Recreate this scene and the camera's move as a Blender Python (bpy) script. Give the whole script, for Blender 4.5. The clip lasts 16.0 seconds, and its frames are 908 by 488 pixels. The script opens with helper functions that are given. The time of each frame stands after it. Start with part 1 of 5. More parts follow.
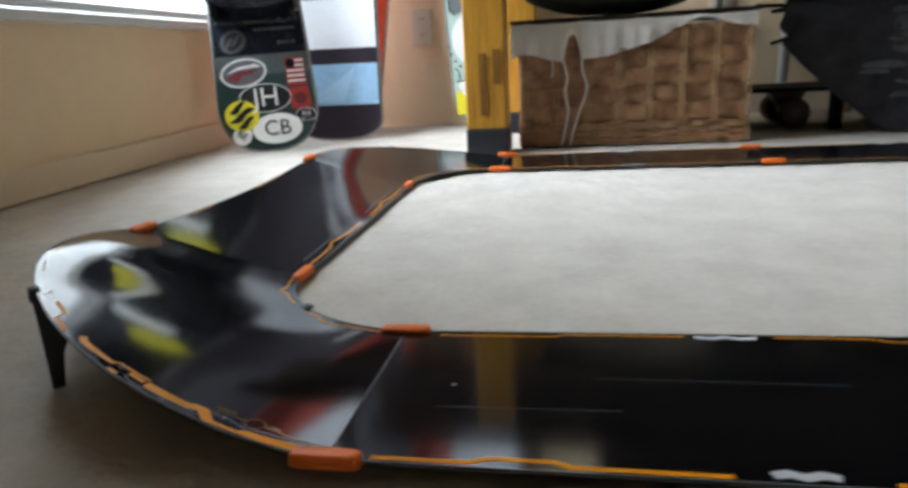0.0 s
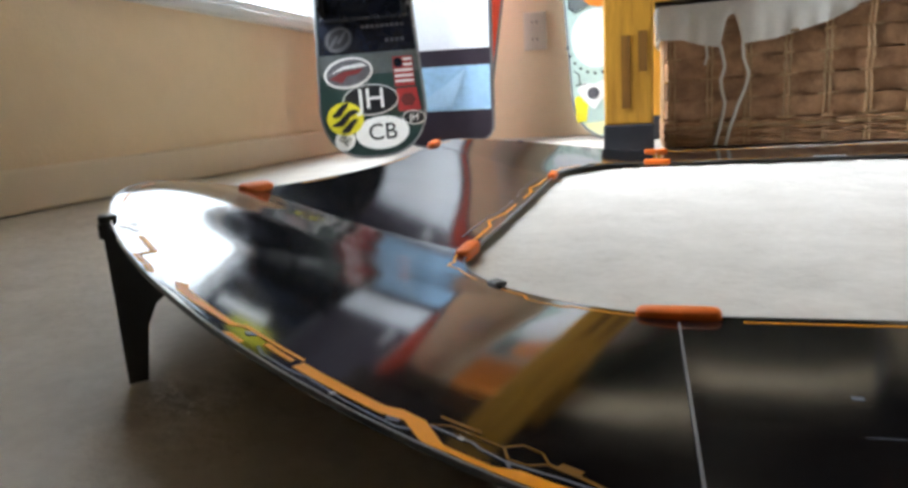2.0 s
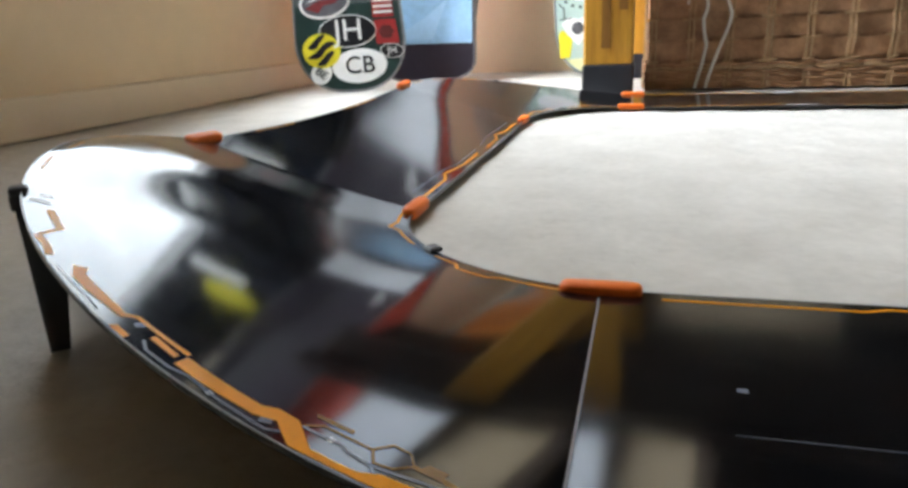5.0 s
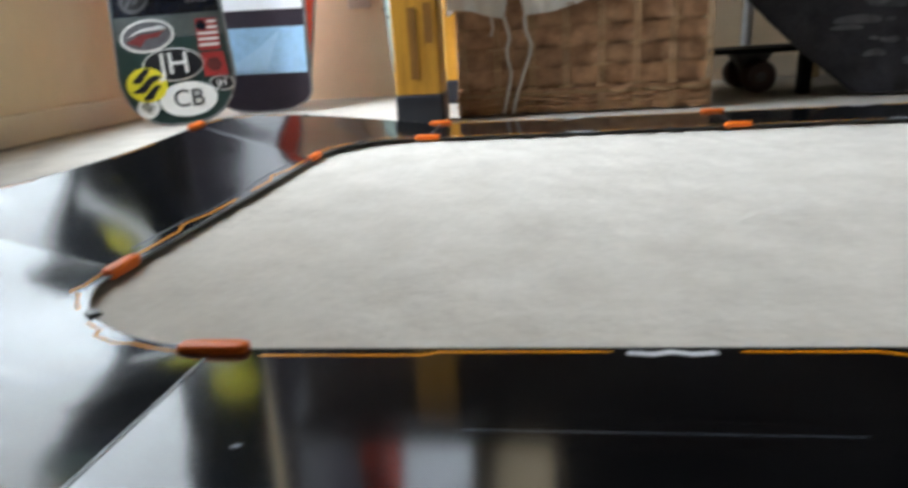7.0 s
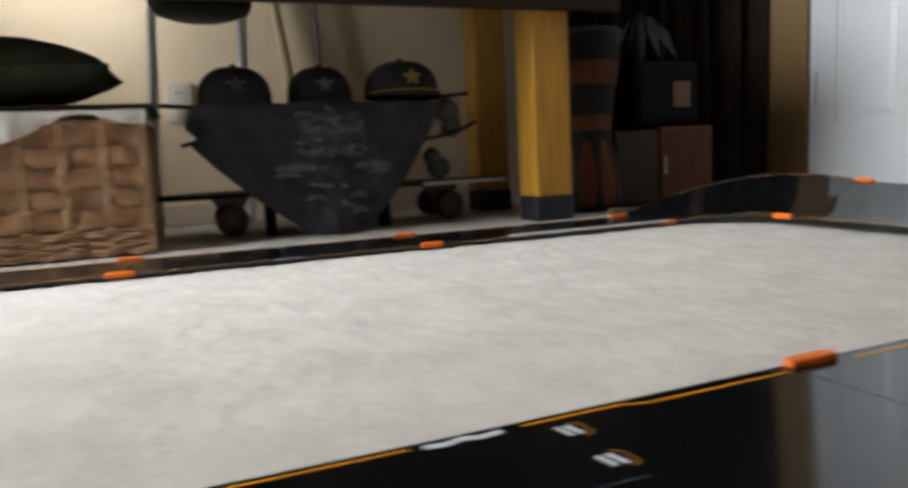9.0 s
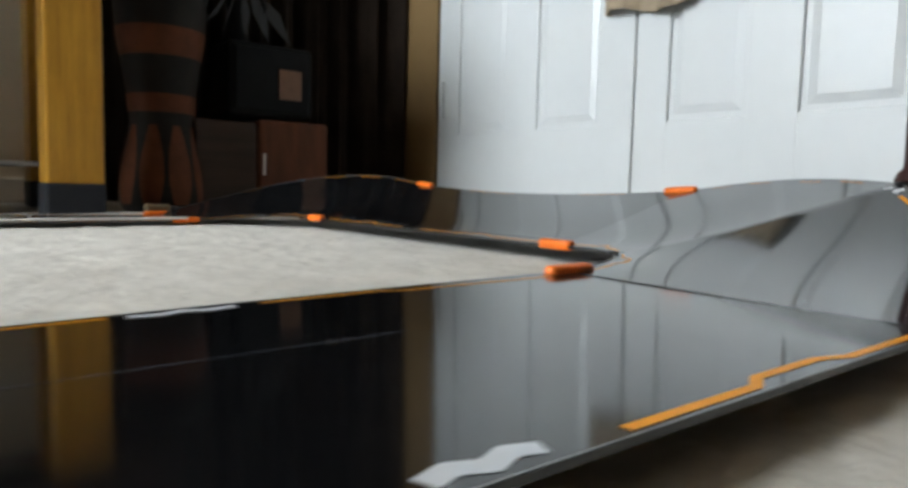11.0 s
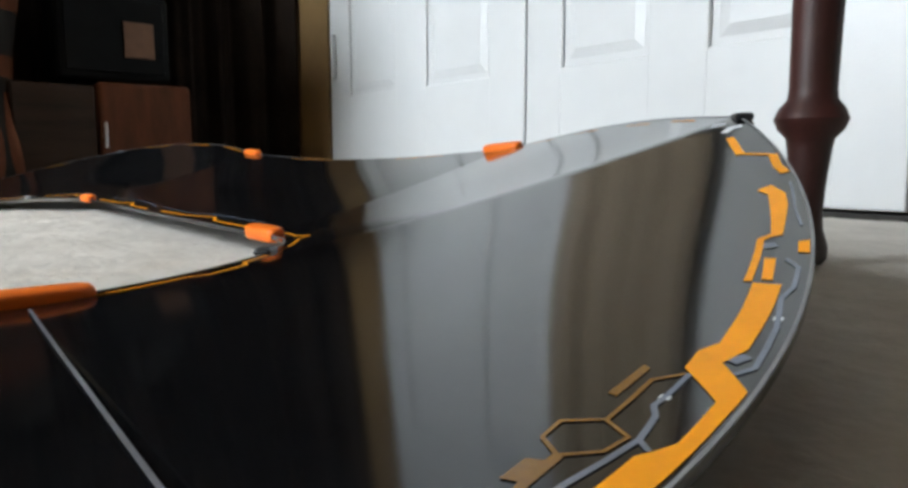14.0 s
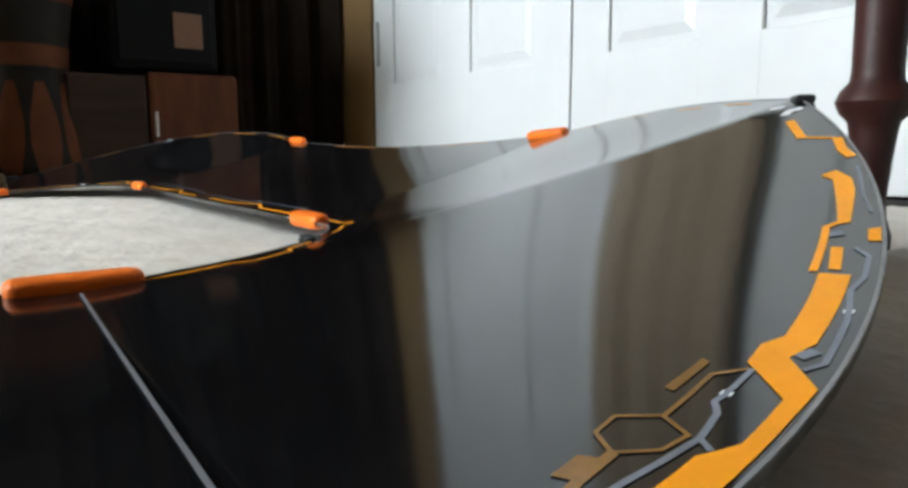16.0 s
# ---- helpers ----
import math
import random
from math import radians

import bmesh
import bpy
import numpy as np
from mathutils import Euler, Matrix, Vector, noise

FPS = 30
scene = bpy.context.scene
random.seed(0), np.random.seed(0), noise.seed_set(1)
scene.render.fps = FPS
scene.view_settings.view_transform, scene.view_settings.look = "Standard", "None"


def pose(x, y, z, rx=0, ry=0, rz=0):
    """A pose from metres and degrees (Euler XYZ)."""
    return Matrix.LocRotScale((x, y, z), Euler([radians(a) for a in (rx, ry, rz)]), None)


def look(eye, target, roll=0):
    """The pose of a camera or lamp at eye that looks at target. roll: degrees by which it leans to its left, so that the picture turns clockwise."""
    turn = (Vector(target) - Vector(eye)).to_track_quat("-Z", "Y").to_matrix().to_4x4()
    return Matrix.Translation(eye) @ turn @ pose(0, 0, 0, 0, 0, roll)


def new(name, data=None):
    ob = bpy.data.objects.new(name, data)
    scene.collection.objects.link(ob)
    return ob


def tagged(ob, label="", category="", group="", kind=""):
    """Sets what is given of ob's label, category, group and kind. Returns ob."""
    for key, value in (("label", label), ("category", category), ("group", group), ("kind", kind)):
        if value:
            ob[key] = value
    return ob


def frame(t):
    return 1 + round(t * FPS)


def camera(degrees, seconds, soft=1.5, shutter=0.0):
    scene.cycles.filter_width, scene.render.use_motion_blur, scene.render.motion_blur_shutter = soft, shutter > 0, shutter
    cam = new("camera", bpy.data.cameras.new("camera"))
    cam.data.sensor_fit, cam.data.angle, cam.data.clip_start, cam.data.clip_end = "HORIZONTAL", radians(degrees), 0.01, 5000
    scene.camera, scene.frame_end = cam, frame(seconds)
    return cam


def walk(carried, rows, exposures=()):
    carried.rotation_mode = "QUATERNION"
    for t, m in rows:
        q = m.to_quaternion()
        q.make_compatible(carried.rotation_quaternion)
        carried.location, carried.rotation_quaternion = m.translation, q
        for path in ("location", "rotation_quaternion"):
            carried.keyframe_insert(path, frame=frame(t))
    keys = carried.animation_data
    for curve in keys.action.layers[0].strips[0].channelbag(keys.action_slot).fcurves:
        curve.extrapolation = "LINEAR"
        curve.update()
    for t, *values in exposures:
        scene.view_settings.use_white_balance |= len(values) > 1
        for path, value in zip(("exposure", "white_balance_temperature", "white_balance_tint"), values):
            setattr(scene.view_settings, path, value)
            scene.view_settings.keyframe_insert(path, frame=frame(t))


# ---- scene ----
cam = camera(67.8, 16.0, soft=3.2, shutter=0.4)
PATH = [
    (0, (0.13, -0.487, 0.215), (-0.212, 1.408, -0.323), -3.3),
    (0.5, (0.064, -0.432, 0.169), (-0.414, 1.442, -0.341), -6.4),
    (1, (0.02, -0.384, 0.138), (-0.528, 1.473, -0.362), -5.9),
    (1.5, (-0.008, -0.355, 0.114), (-0.563, 1.511, -0.345), -4.9),
    (2, (-0.014, -0.334, 0.114), (-0.566, 1.545, -0.293), -3.6),
    (2.5, (0.001, -0.326, 0.124), (-0.522, 1.564, -0.268), -3.5),
    (3, (0.01, -0.326, 0.137), (-0.48, 1.539, -0.393), -2.4),
    (3.5, (0.012, -0.323, 0.135), (-0.493, 1.524, -0.445), -2.5),
    (3.7, (0.009, -0.321, 0.131), (-0.505, 1.515, -0.472), -2.2),
    (6, (0.048, -0.319, 0.14), (-0.47, 1.514, -0.471), -2.9),
    (6.5, (0.105, -0.318, 0.147), (-0.334, 1.534, -0.465), -3.1),
    (7, (0.177, -0.318, 0.161), (-0.077, 1.576, -0.428), -3.5),
    (7.5, (0.26, -0.324, 0.192), (0.221, 1.621, -0.274), -3.5),
    (8, (0.346, -0.323, 0.192), (0.459, 1.648, -0.125), -5.6),
    (8.5, (0.449, -0.313, 0.172), (0.853, 1.626, -0.105), -4.2),
    (9, (0.607, -0.319, 0.151), (1.284, 1.546, -0.103), -2.9),
    (9.5, (0.733, -0.326, 0.124), (1.571, 1.473, -0.124), -0.2),
    (10, (0.856, -0.333, 0.1), (1.903, 1.359, -0.103), 1.3),
    (10.2, (0.91, -0.311, 0.088), (2.016, 1.344, -0.101), 1.9),
    (12.3, (1.354, -0.272, 0.061), (2.7, 1.197, -0.115), -0.6),
    (12.5, (1.376, -0.263, 0.061), (2.691, 1.233, -0.115), -0.9),
    (13, (1.403, -0.253, 0.06), (2.704, 1.251, -0.144), -0.6),
    (13.5, (1.41, -0.25, 0.061), (2.7, 1.261, -0.168), -0.4),
    (14, (1.411, -0.249, 0.06), (2.677, 1.28, -0.188), 0.0),
    (14.5, (1.411, -0.247, 0.061), (2.652, 1.297, -0.213), 0.1),
    (15, (1.413, -0.245, 0.06), (2.63, 1.316, -0.222), 0.2),
    (15.5, (1.413, -0.245, 0.06), (2.606, 1.335, -0.229), 0.4),
    (16, (1.413, -0.245, 0.059), (2.577, 1.356, -0.223), -0.2),
]
walk(cam, [(t, look(eye, target, roll)) for t, eye, target, roll in PATH], exposures=[(0.0, -0.66, 6300, 12), (0.5, -0.54, 6300, 13), (1.5, -0.18, 6350, 14), (2.5, -0.20, 6350, 14), (3.0, -0.24, 6400, 13), (6.0, -0.22, 6400, 13), (6.5, -0.22, 6350, 11), (7.0, -0.50, 6400, 12), (7.5, -0.92, 6500, 15), (8.0, -0.82, 6650, 16), (8.5, -0.60, 6750, 17), (9.0, -0.36, 6700, 15), (9.5, -0.22, 6600, 13), (10.0, -0.16, 6550, 10), (12.5, -0.02, 6550, 11), (14.0, 0.14, 6550, 12), (16.0, 0.34, 6550, 10)])

# ---- light ----
world = bpy.data.worlds.new("sky")
scene.world = world
world.use_nodes = True
wn = world.node_tree.nodes
sky = wn.new("ShaderNodeTexSky")
sky.sky_type = "NISHITA"
sky.sun_disc = False
sky.sun_elevation, sky.sun_rotation = radians(38), radians(-70)
world.node_tree.links.new(sky.outputs[0], wn["Background"].inputs[0])
wn["Background"].inputs[1].default_value = 0.12

WEST, NORTH, EAST, SOUTH, TOP = -0.86, 1.70, 2.18, -3.6, 2.5
WIN = (0.58, 1.60, 0.335, 2.25)  # window in the west wall: y0, y1, z0, z1


def area(name, at, target, sx, sy, watts, colour, spread=180):
    d = bpy.data.lights.new(name, "AREA")
    d.shape, d.size, d.size_y, d.energy, d.color = "RECTANGLE", sx, sy, watts, colour
    ob = new(name, d)
    d.spread = radians(spread)
    ob.matrix_world = look(at, target)
    return ob


# daylight, which falls in slanting downwards
for z, watts in ((0.60, 10.0), (1.02, 18.0), (1.44, 25.0), (1.86, 31.0)):
    area("window_daylight", (WEST - 0.075, 1.025, z), (WEST + 1, 1.36, z - 0.50), 0.87, 0.40, watts, (0.83, 0.935, 1.0), 122)


# ---- materials ----
def material(name, base, rough=0.5, metal=0.0, vary=0.0, scale=20.0, bump=0.0, bump_scale=200.0, coat=0.0, second=None, stretch=(1, 1, 1), specular=0.5, rough_vary=0.0, random_tint=0.0):
    """Principled surface with a large and a fine variation of colour, and a fine relief, in metres."""
    m = bpy.data.materials.new(name)
    m.use_nodes = True
    nt = m.node_tree
    n, link = nt.nodes, nt.links.new
    p = n["Principled BSDF"]
    p.inputs["Roughness"].default_value = rough
    p.inputs["Metallic"].default_value = metal
    p.inputs["Coat Weight"].default_value = coat
    p.inputs["Coat Roughness"].default_value = 0.06
    p.inputs["Specular IOR Level"].default_value = specular
    p.inputs["Base Color"].default_value = (*base, 1)
    tc = n.new("ShaderNodeTexCoord")
    mp = n.new("ShaderNodeMapping")
    mp.inputs["Scale"].default_value = stretch
    link(tc.outputs["Object"], mp.inputs[0])
    if vary or second:
        big, fine = n.new("ShaderNodeTexNoise"), n.new("ShaderNodeTexNoise")
        big.inputs["Scale"].default_value, fine.inputs["Scale"].default_value = scale, scale * 9
        big.inputs["Detail"].default_value = fine.inputs["Detail"].default_value = 4
        link(mp.outputs[0], big.inputs["Vector"])
        link(mp.outputs[0], fine.inputs["Vector"])
        add = n.new("ShaderNodeMath")
        add.operation = "MULTIPLY_ADD"
        link(fine.outputs[0], add.inputs[0])
        add.inputs[1].default_value = 0.5
        link(big.outputs[0], add.inputs[2])
        ramp = n.new("ShaderNodeMapRange")
        ramp.inputs["From Min"].default_value, ramp.inputs["From Max"].default_value = 0.5, 1.0
        link(add.outputs[0], ramp.inputs["Value"])
        mix = n.new("ShaderNodeMix")
        mix.data_type = "RGBA"
        low = tuple(max(0, c * (1 - vary)) for c in base)
        high = second or tuple(min(1, c * (1 + vary)) for c in base)
        mix.inputs["A"].default_value, mix.inputs["B"].default_value = (*low, 1), (*high, 1)
        link(ramp.outputs[0], mix.inputs["Factor"])
        out = mix.outputs["Result"]
        if random_tint:
            info, hsv, rng = n.new("ShaderNodeObjectInfo"), n.new("ShaderNodeHueSaturation"), n.new("ShaderNodeMapRange")
            rng.inputs["To Min"].default_value, rng.inputs["To Max"].default_value = 1 - random_tint, 1 + random_tint
            link(info.outputs["Random"], rng.inputs["Value"])
            link(rng.outputs[0], hsv.inputs["Value"])
            link(out, hsv.inputs["Color"])
            out = hsv.outputs[0]
        link(out, p.inputs["Base Color"])
        if rough_vary:
            rr = n.new("ShaderNodeMapRange")
            rr.inputs["From Min"].default_value, rr.inputs["From Max"].default_value = 0.3, 0.7
            rr.inputs["To Min"].default_value, rr.inputs["To Max"].default_value = max(0.01, rough - rough_vary), rough + rough_vary
            link(big.outputs[0], rr.inputs["Value"])
            link(rr.outputs[0], p.inputs["Roughness"])
    if bump:
        bn, b = n.new("ShaderNodeTexNoise"), n.new("ShaderNodeBump")
        bn.inputs["Scale"].default_value, bn.inputs["Detail"].default_value = bump_scale, 5
        b.inputs["Strength"].default_value, b.inputs["Distance"].default_value = 1.0, bump
        link(mp.outputs[0], bn.inputs["Vector"])
        link(bn.outputs[0], b.inputs["Height"])
        link(b.outputs[0], p.inputs["Normal"])
    return m


CARPET = material("carpet", (0.53, 0.494, 0.442), 1.0, vary=0.12, scale=14, bump=0.0012, bump_scale=150, second=(0.585, 0.55, 0.50), specular=0.1)
TAN = material("tan_wall_paint", (0.70, 0.55, 0.365), 0.75, vary=0.05, scale=3, bump=0.0008, bump_scale=160, specular=0.2)
BASE = material("tan_baseboard_paint", (0.66, 0.55, 0.41), 0.5, vary=0.04, scale=5, specular=0.3)
WHITE = material("white_gloss_paint", (0.53, 0.54, 0.54), 0.35, vary=0.03, scale=4, bump=0.0002, bump_scale=300, specular=0.4)
# dark brown for the unseen south wall, so that it bounces little light
BROWNWALL = material("brown_fill_cut", (0.17, 0.10, 0.055), 0.8, vary=0.1, scale=3, bump=0.0008, bump_scale=160, specular=0.2)
CEIL = material("cream_ceiling_paint", (0.52, 0.45, 0.35), 0.9, vary=0.03, scale=4, bump=0.001, bump_scale=90)
BLACK = material("black_gloss_track_plastic", (0.0045, 0.0045, 0.005), 0.095, vary=0.3, scale=14, bump=0.00002, bump_scale=30, coat=0.0, specular=0.72, rough_vary=0.02)
SEAM = material("pale_cut_edge", (0.15, 0.15, 0.165), 0.35, vary=0.15, scale=120)
EDGE = material("grey_sheet_edge", (0.17, 0.17, 0.175), 0.4, vary=0.25, scale=60)
ORANGE = material("orange_track_print", (0.78, 0.285, 0.004), 0.4, vary=0.08, scale=60, specular=0.15)
AMBER = material("thin_amber_print", (0.17, 0.078, 0.012), 0.25, vary=0.2, scale=70)
GREY = material("grey_circuit_print", (0.13, 0.145, 0.18), 0.25, vary=0.2, scale=70)
PALE = material("white_track_print", (0.56, 0.58, 0.61), 0.3, vary=0.1, scale=90)
CLIP = material("orange_clip_plastic", (0.80, 0.16, 0.012), 0.45, specular=0.3, vary=0.1, scale=50, bump=0.0002, bump_scale=500)
LEG = material("black_leg_plastic", (0.012, 0.012, 0.013), 0.38, vary=0.2, scale=50, bump=0.0002, bump_scale=600)
PINE = material("golden_pine", (0.56, 0.255, 0.022), 0.42, vary=0.28, scale=14, bump=0.0004, bump_scale=60, second=(0.66, 0.33, 0.036), stretch=(6, 6, 0.5))
SLOT = material("darker_pine_inlay", (0.22, 0.095, 0.012), 0.5, vary=0.25, scale=20, stretch=(6, 6, 0.5))
BOOT = material("black_foot_rubber", (0.014, 0.015, 0.021), 0.55, vary=0.2, scale=40)
WALNUT = material("dark_brown_wood", (0.026, 0.012, 0.006), 0.6, vary=0.4, scale=10, bump=0.0003, bump_scale=70, stretch=(0.6, 6, 6), specular=0.25)
MAHOG = material("mahogany", (0.034, 0.0085, 0.0062), 0.5, vary=0.35, scale=18, stretch=(5, 5, 0.7), specular=0.35)
CABWOOD = material("reddish_cabinet_wood", (0.088, 0.026, 0.009), 0.6, vary=0.3, scale=12, stretch=(5, 5, 0.6), specular=0.2)
DARK = material("near_black_plastic", (0.004, 0.004, 0.0042), 0.6, vary=0.3, scale=30, specular=0.12)
WICKER = material("brown_wicker", (0.40, 0.195, 0.092), 0.55, vary=0.35, scale=35, bump=0.0006, bump_scale=260, random_tint=0.18, second=(0.55, 0.31, 0.16))
REED = material("pale_reed", (0.46, 0.29, 0.145), 0.55, vary=0.25, scale=60, random_tint=0.15)
LINEN = material("white_liner_cotton", (0.72, 0.69, 0.63), 0.95, vary=0.07, scale=25, bump=0.0012, bump_scale=120, specular=0.1)
OLIVE = material("dark_olive_cloth", (0.040, 0.041, 0.028), 0.9, vary=0.3, scale=20, bump=0.0012, bump_scale=300, specular=0.1)
CHAR = material("charcoal_cloth", (0.032, 0.030, 0.036), 0.75, vary=0.45, scale=16, bump=0.004, bump_scale=36, specular=0.35)
ASH = material("faded_grey_print", (0.090, 0.089, 0.096), 0.75, vary=0.4, scale=40, bump=0.002, bump_scale=70)
SMOKE = material("washed_out_grey_print", (0.052, 0.051, 0.056), 0.75, vary=0.45, scale=34, bump=0.003, bump_scale=60)
CAP = material("black_cap_felt", (0.013, 0.012, 0.012), 0.85, vary=0.3, scale=40, bump=0.0006, bump_scale=500)
GOLD = material("gold_thread", (0.30, 0.21, 0.05), 0.5, vary=0.2, scale=90)
YELLOW = material("yellow_sticker", (0.70, 0.62, 0.03), 0.35, vary=0.08, scale=60)
RED = material("red_print", (0.30, 0.028, 0.028), 0.35, vary=0.1, scale=40)
REDEDGE = material("orange_red_edge", (0.72, 0.075, 0.03), 0.35, vary=0.1, scale=30)
GREEN = material("dark_green_topsheet", (0.020, 0.043, 0.038), 0.28, vary=0.25, scale=14)
NAVY = material("black_navy_topsheet", (0.010, 0.012, 0.020), 0.25, vary=0.3, scale=14)
STICK_W = material("white_sticker", (0.78, 0.78, 0.76), 0.35, vary=0.04, scale=60)
STICK_B = material("black_sticker", (0.010, 0.010, 0.012), 0.35, vary=0.1, scale=60)
ICE = material("white_topsheet", (0.82, 0.84, 0.88), 0.22, vary=0.05, scale=10)
BLUE = material("light_blue_topsheet", (0.36, 0.58, 0.82), 0.22, vary=0.18, scale=8)
PLUM = material("dark_plum_topsheet", (0.030, 0.022, 0.032), 0.3, vary=0.2, scale=12)
TEAL = material("pale_teal_topsheet", (0.42, 0.55, 0.50), 0.3, vary=0.12, scale=16)
ORG = material("orange_topsheet", (0.78, 0.24, 0.03), 0.35, vary=0.1, scale=30)
RUBBER = material("worn_red_brown_wheel", (0.060, 0.026, 0.018), 0.5, vary=0.3, scale=60)
STEEL = material("grey_painted_steel", (0.60, 0.60, 0.61), 0.4, metal=0.1, vary=0.1, scale=40)
PEWTER = material("worn_truck_metal", (0.10, 0.09, 0.08), 0.45, metal=0.7, vary=0.3, scale=80)
OUTLET = material("ivory_outlet_plastic", (0.58, 0.52, 0.43), 0.4, vary=0.03, scale=40)
CLAY = material("terracotta_paint", (0.095, 0.028, 0.010), 0.7, vary=0.25, scale=24, specular=0.2)
SOOT = material("black_drum_paint", (0.013, 0.010, 0.008), 0.7, vary=0.3, scale=24, specular=0.2)
CURTAIN = material("dark_brown_curtain", (0.018, 0.012, 0.009), 0.95, vary=0.35, scale=12, bump=0.001, bump_scale=400, specular=0.1)
LEAF = material("dull_grey_leaf", (0.010, 0.010, 0.010), 0.6, vary=0.3, scale=40)
PRINT = material("brown_paper_label", (0.15, 0.070, 0.036), 0.6, vary=0.15, scale=50)
BEIGE = material("beige_towel", (0.30, 0.235, 0.165), 1.0, vary=0.12, scale=40, bump=0.002, bump_scale=260, specular=0.1)
CORD = material("white_cord", (0.62, 0.60, 0.57), 0.5, vary=0.1, scale=60)
BRASS = material("dull_brass_connector", (0.20, 0.15, 0.09), 0.4, metal=0.6, vary=0.3, scale=90)
# near-black colour that stands in for the shade under the closet doors
SHADOW_GAP = material("painted_gap_shade", (0.03, 0.027, 0.024), 0.9, vary=0.2, scale=20)
GLASS = bpy.data.materials.new("window_glass")
GLASS.use_nodes = True
g_ = GLASS.node_tree.nodes["Principled BSDF"]
g_.inputs["Transmission Weight"].default_value, g_.inputs["Roughness"].default_value, g_.inputs["IOR"].default_value = 1.0, 0.0, 1.45


# ---- mesh helpers ----
def part(name, bm, mat, parent=None, label="", smooth=False):
    me = bpy.data.meshes.new(name)
    bmesh.ops.recalc_face_normals(bm, faces=bm.faces)
    bm.to_mesh(me)
    bm.free()
    me.materials.append(mat)
    if smooth:
        me.shade_smooth()
        me.set_sharp_from_angle(angle=radians(38))
    ob = new(name, me)
    if parent:
        adopt(ob, parent)
    return tagged(ob, label)


def adopt(ob, parent):
    ob.parent = parent
    top, chain = parent, Matrix()
    while top:
        chain = top.matrix_basis @ chain if top.parent is None else top.matrix_parent_inverse @ top.matrix_basis @ chain
        top = top.parent
    ob.matrix_parent_inverse = chain.inverted()


def thing(name, at, label, category, group=""):
    e = new(name)
    e.empty_display_size = 0.02
    e.matrix_basis = Matrix.Translation(at)
    return tagged(e, label, category, group)


def setting(ob, label, category):
    return tagged(ob, label, category, kind="structure")


def box(x0, x1, y0, y1, z0, z1, bevel=0.0, bm=None, m=None, seg=2):
    bm = bm or bmesh.new()
    r = bmesh.ops.create_cube(bm, size=1)
    bmesh.ops.transform(bm, matrix=Matrix.Translation(((x0 + x1) / 2, (y0 + y1) / 2, (z0 + z1) / 2)) @ Matrix.Diagonal((x1 - x0, y1 - y0, z1 - z0, 1)), verts=r["verts"])
    vs = r["verts"]
    if bevel:
        es = list({e for v in vs for e in v.link_edges})
        out = bmesh.ops.bevel(bm, geom=es, offset=bevel, segments=seg, affect="EDGES", profile=0.5)
        vs = list({v for f in out["faces"] for v in f.verts} | {v for v in vs if v.is_valid})
    if m:
        bmesh.ops.transform(bm, matrix=m, verts=list({w for v in vs if v.is_valid for f in v.link_faces for w in f.verts}))
    return bm


def rod(pts, r, n=8, bm=None, cap=True):
    """A tube of one or of changing radius along points."""
    bm = bm or bmesh.new()
    pts = [Vector(p) for p in pts]
    rings = []
    for i, p in enumerate(pts):
        t = (pts[min(i + 1, len(pts) - 1)] - pts[max(i - 1, 0)]).normalized()
        a = t.cross(Vector((0, 0, 1)) if abs(t.z) < 0.9 else Vector((1, 0, 0))).normalized()
        b = t.cross(a)
        rr = r[i] if isinstance(r, (list, tuple)) else r
        rings.append([bm.verts.new(p + rr * (math.cos(2 * math.pi * k / n) * a + math.sin(2 * math.pi * k / n) * b)) for k in range(n)])
    for s, e in zip(rings, rings[1:]):
        for k in range(n):
            bm.faces.new((s[k], s[(k + 1) % n], e[(k + 1) % n], e[k]))
    if cap:
        bm.faces.new(rings[0])
        bm.faces.new(rings[-1])
    return bm


def lathe(profile, cx, cy, n=28, bm=None):
    """A turned solid from (radius, z) rows."""
    bm = bm or bmesh.new()
    rings = [[bm.verts.new((cx + r * math.cos(2 * math.pi * k / n), cy + r * math.sin(2 * math.pi * k / n), z)) for k in range(n)] for r, z in profile]
    for s, e in zip(rings, rings[1:]):
        for k in range(n):
            bm.faces.new((s[k], s[(k + 1) % n], e[(k + 1) % n], e[k]))
    bm.faces.new(rings[0])
    bm.faces.new(rings[-1])
    return bm


def prism(outline, depth, m=None, bm=None):
    """A plate with the outline (a, b) in its x-z plane, from y = 0 back to y = depth."""
    bm = bm or bmesh.new()
    m = m or Matrix()
    f = [bm.verts.new(m @ Vector((a, 0, b))) for a, b in outline]
    k = [bm.verts.new(m @ Vector((a, depth, b))) for a, b in outline]
    bm.faces.new(f)
    bm.faces.new(k[::-1])
    for i in range(len(f)):
        j = (i + 1) % len(f)
        bm.faces.new((f[i], f[j], k[j], k[i]))
    return bm


def ellipse(ca, cb, ra, rb, n=36, turn=0.0):
    c, s = math.cos(turn), math.sin(turn)
    return [(ca + ra * math.cos(t) * c - rb * math.sin(t) * s, cb + ra * math.cos(t) * s + rb * math.sin(t) * c) for t in (2 * math.pi * k / n for k in range(n))]


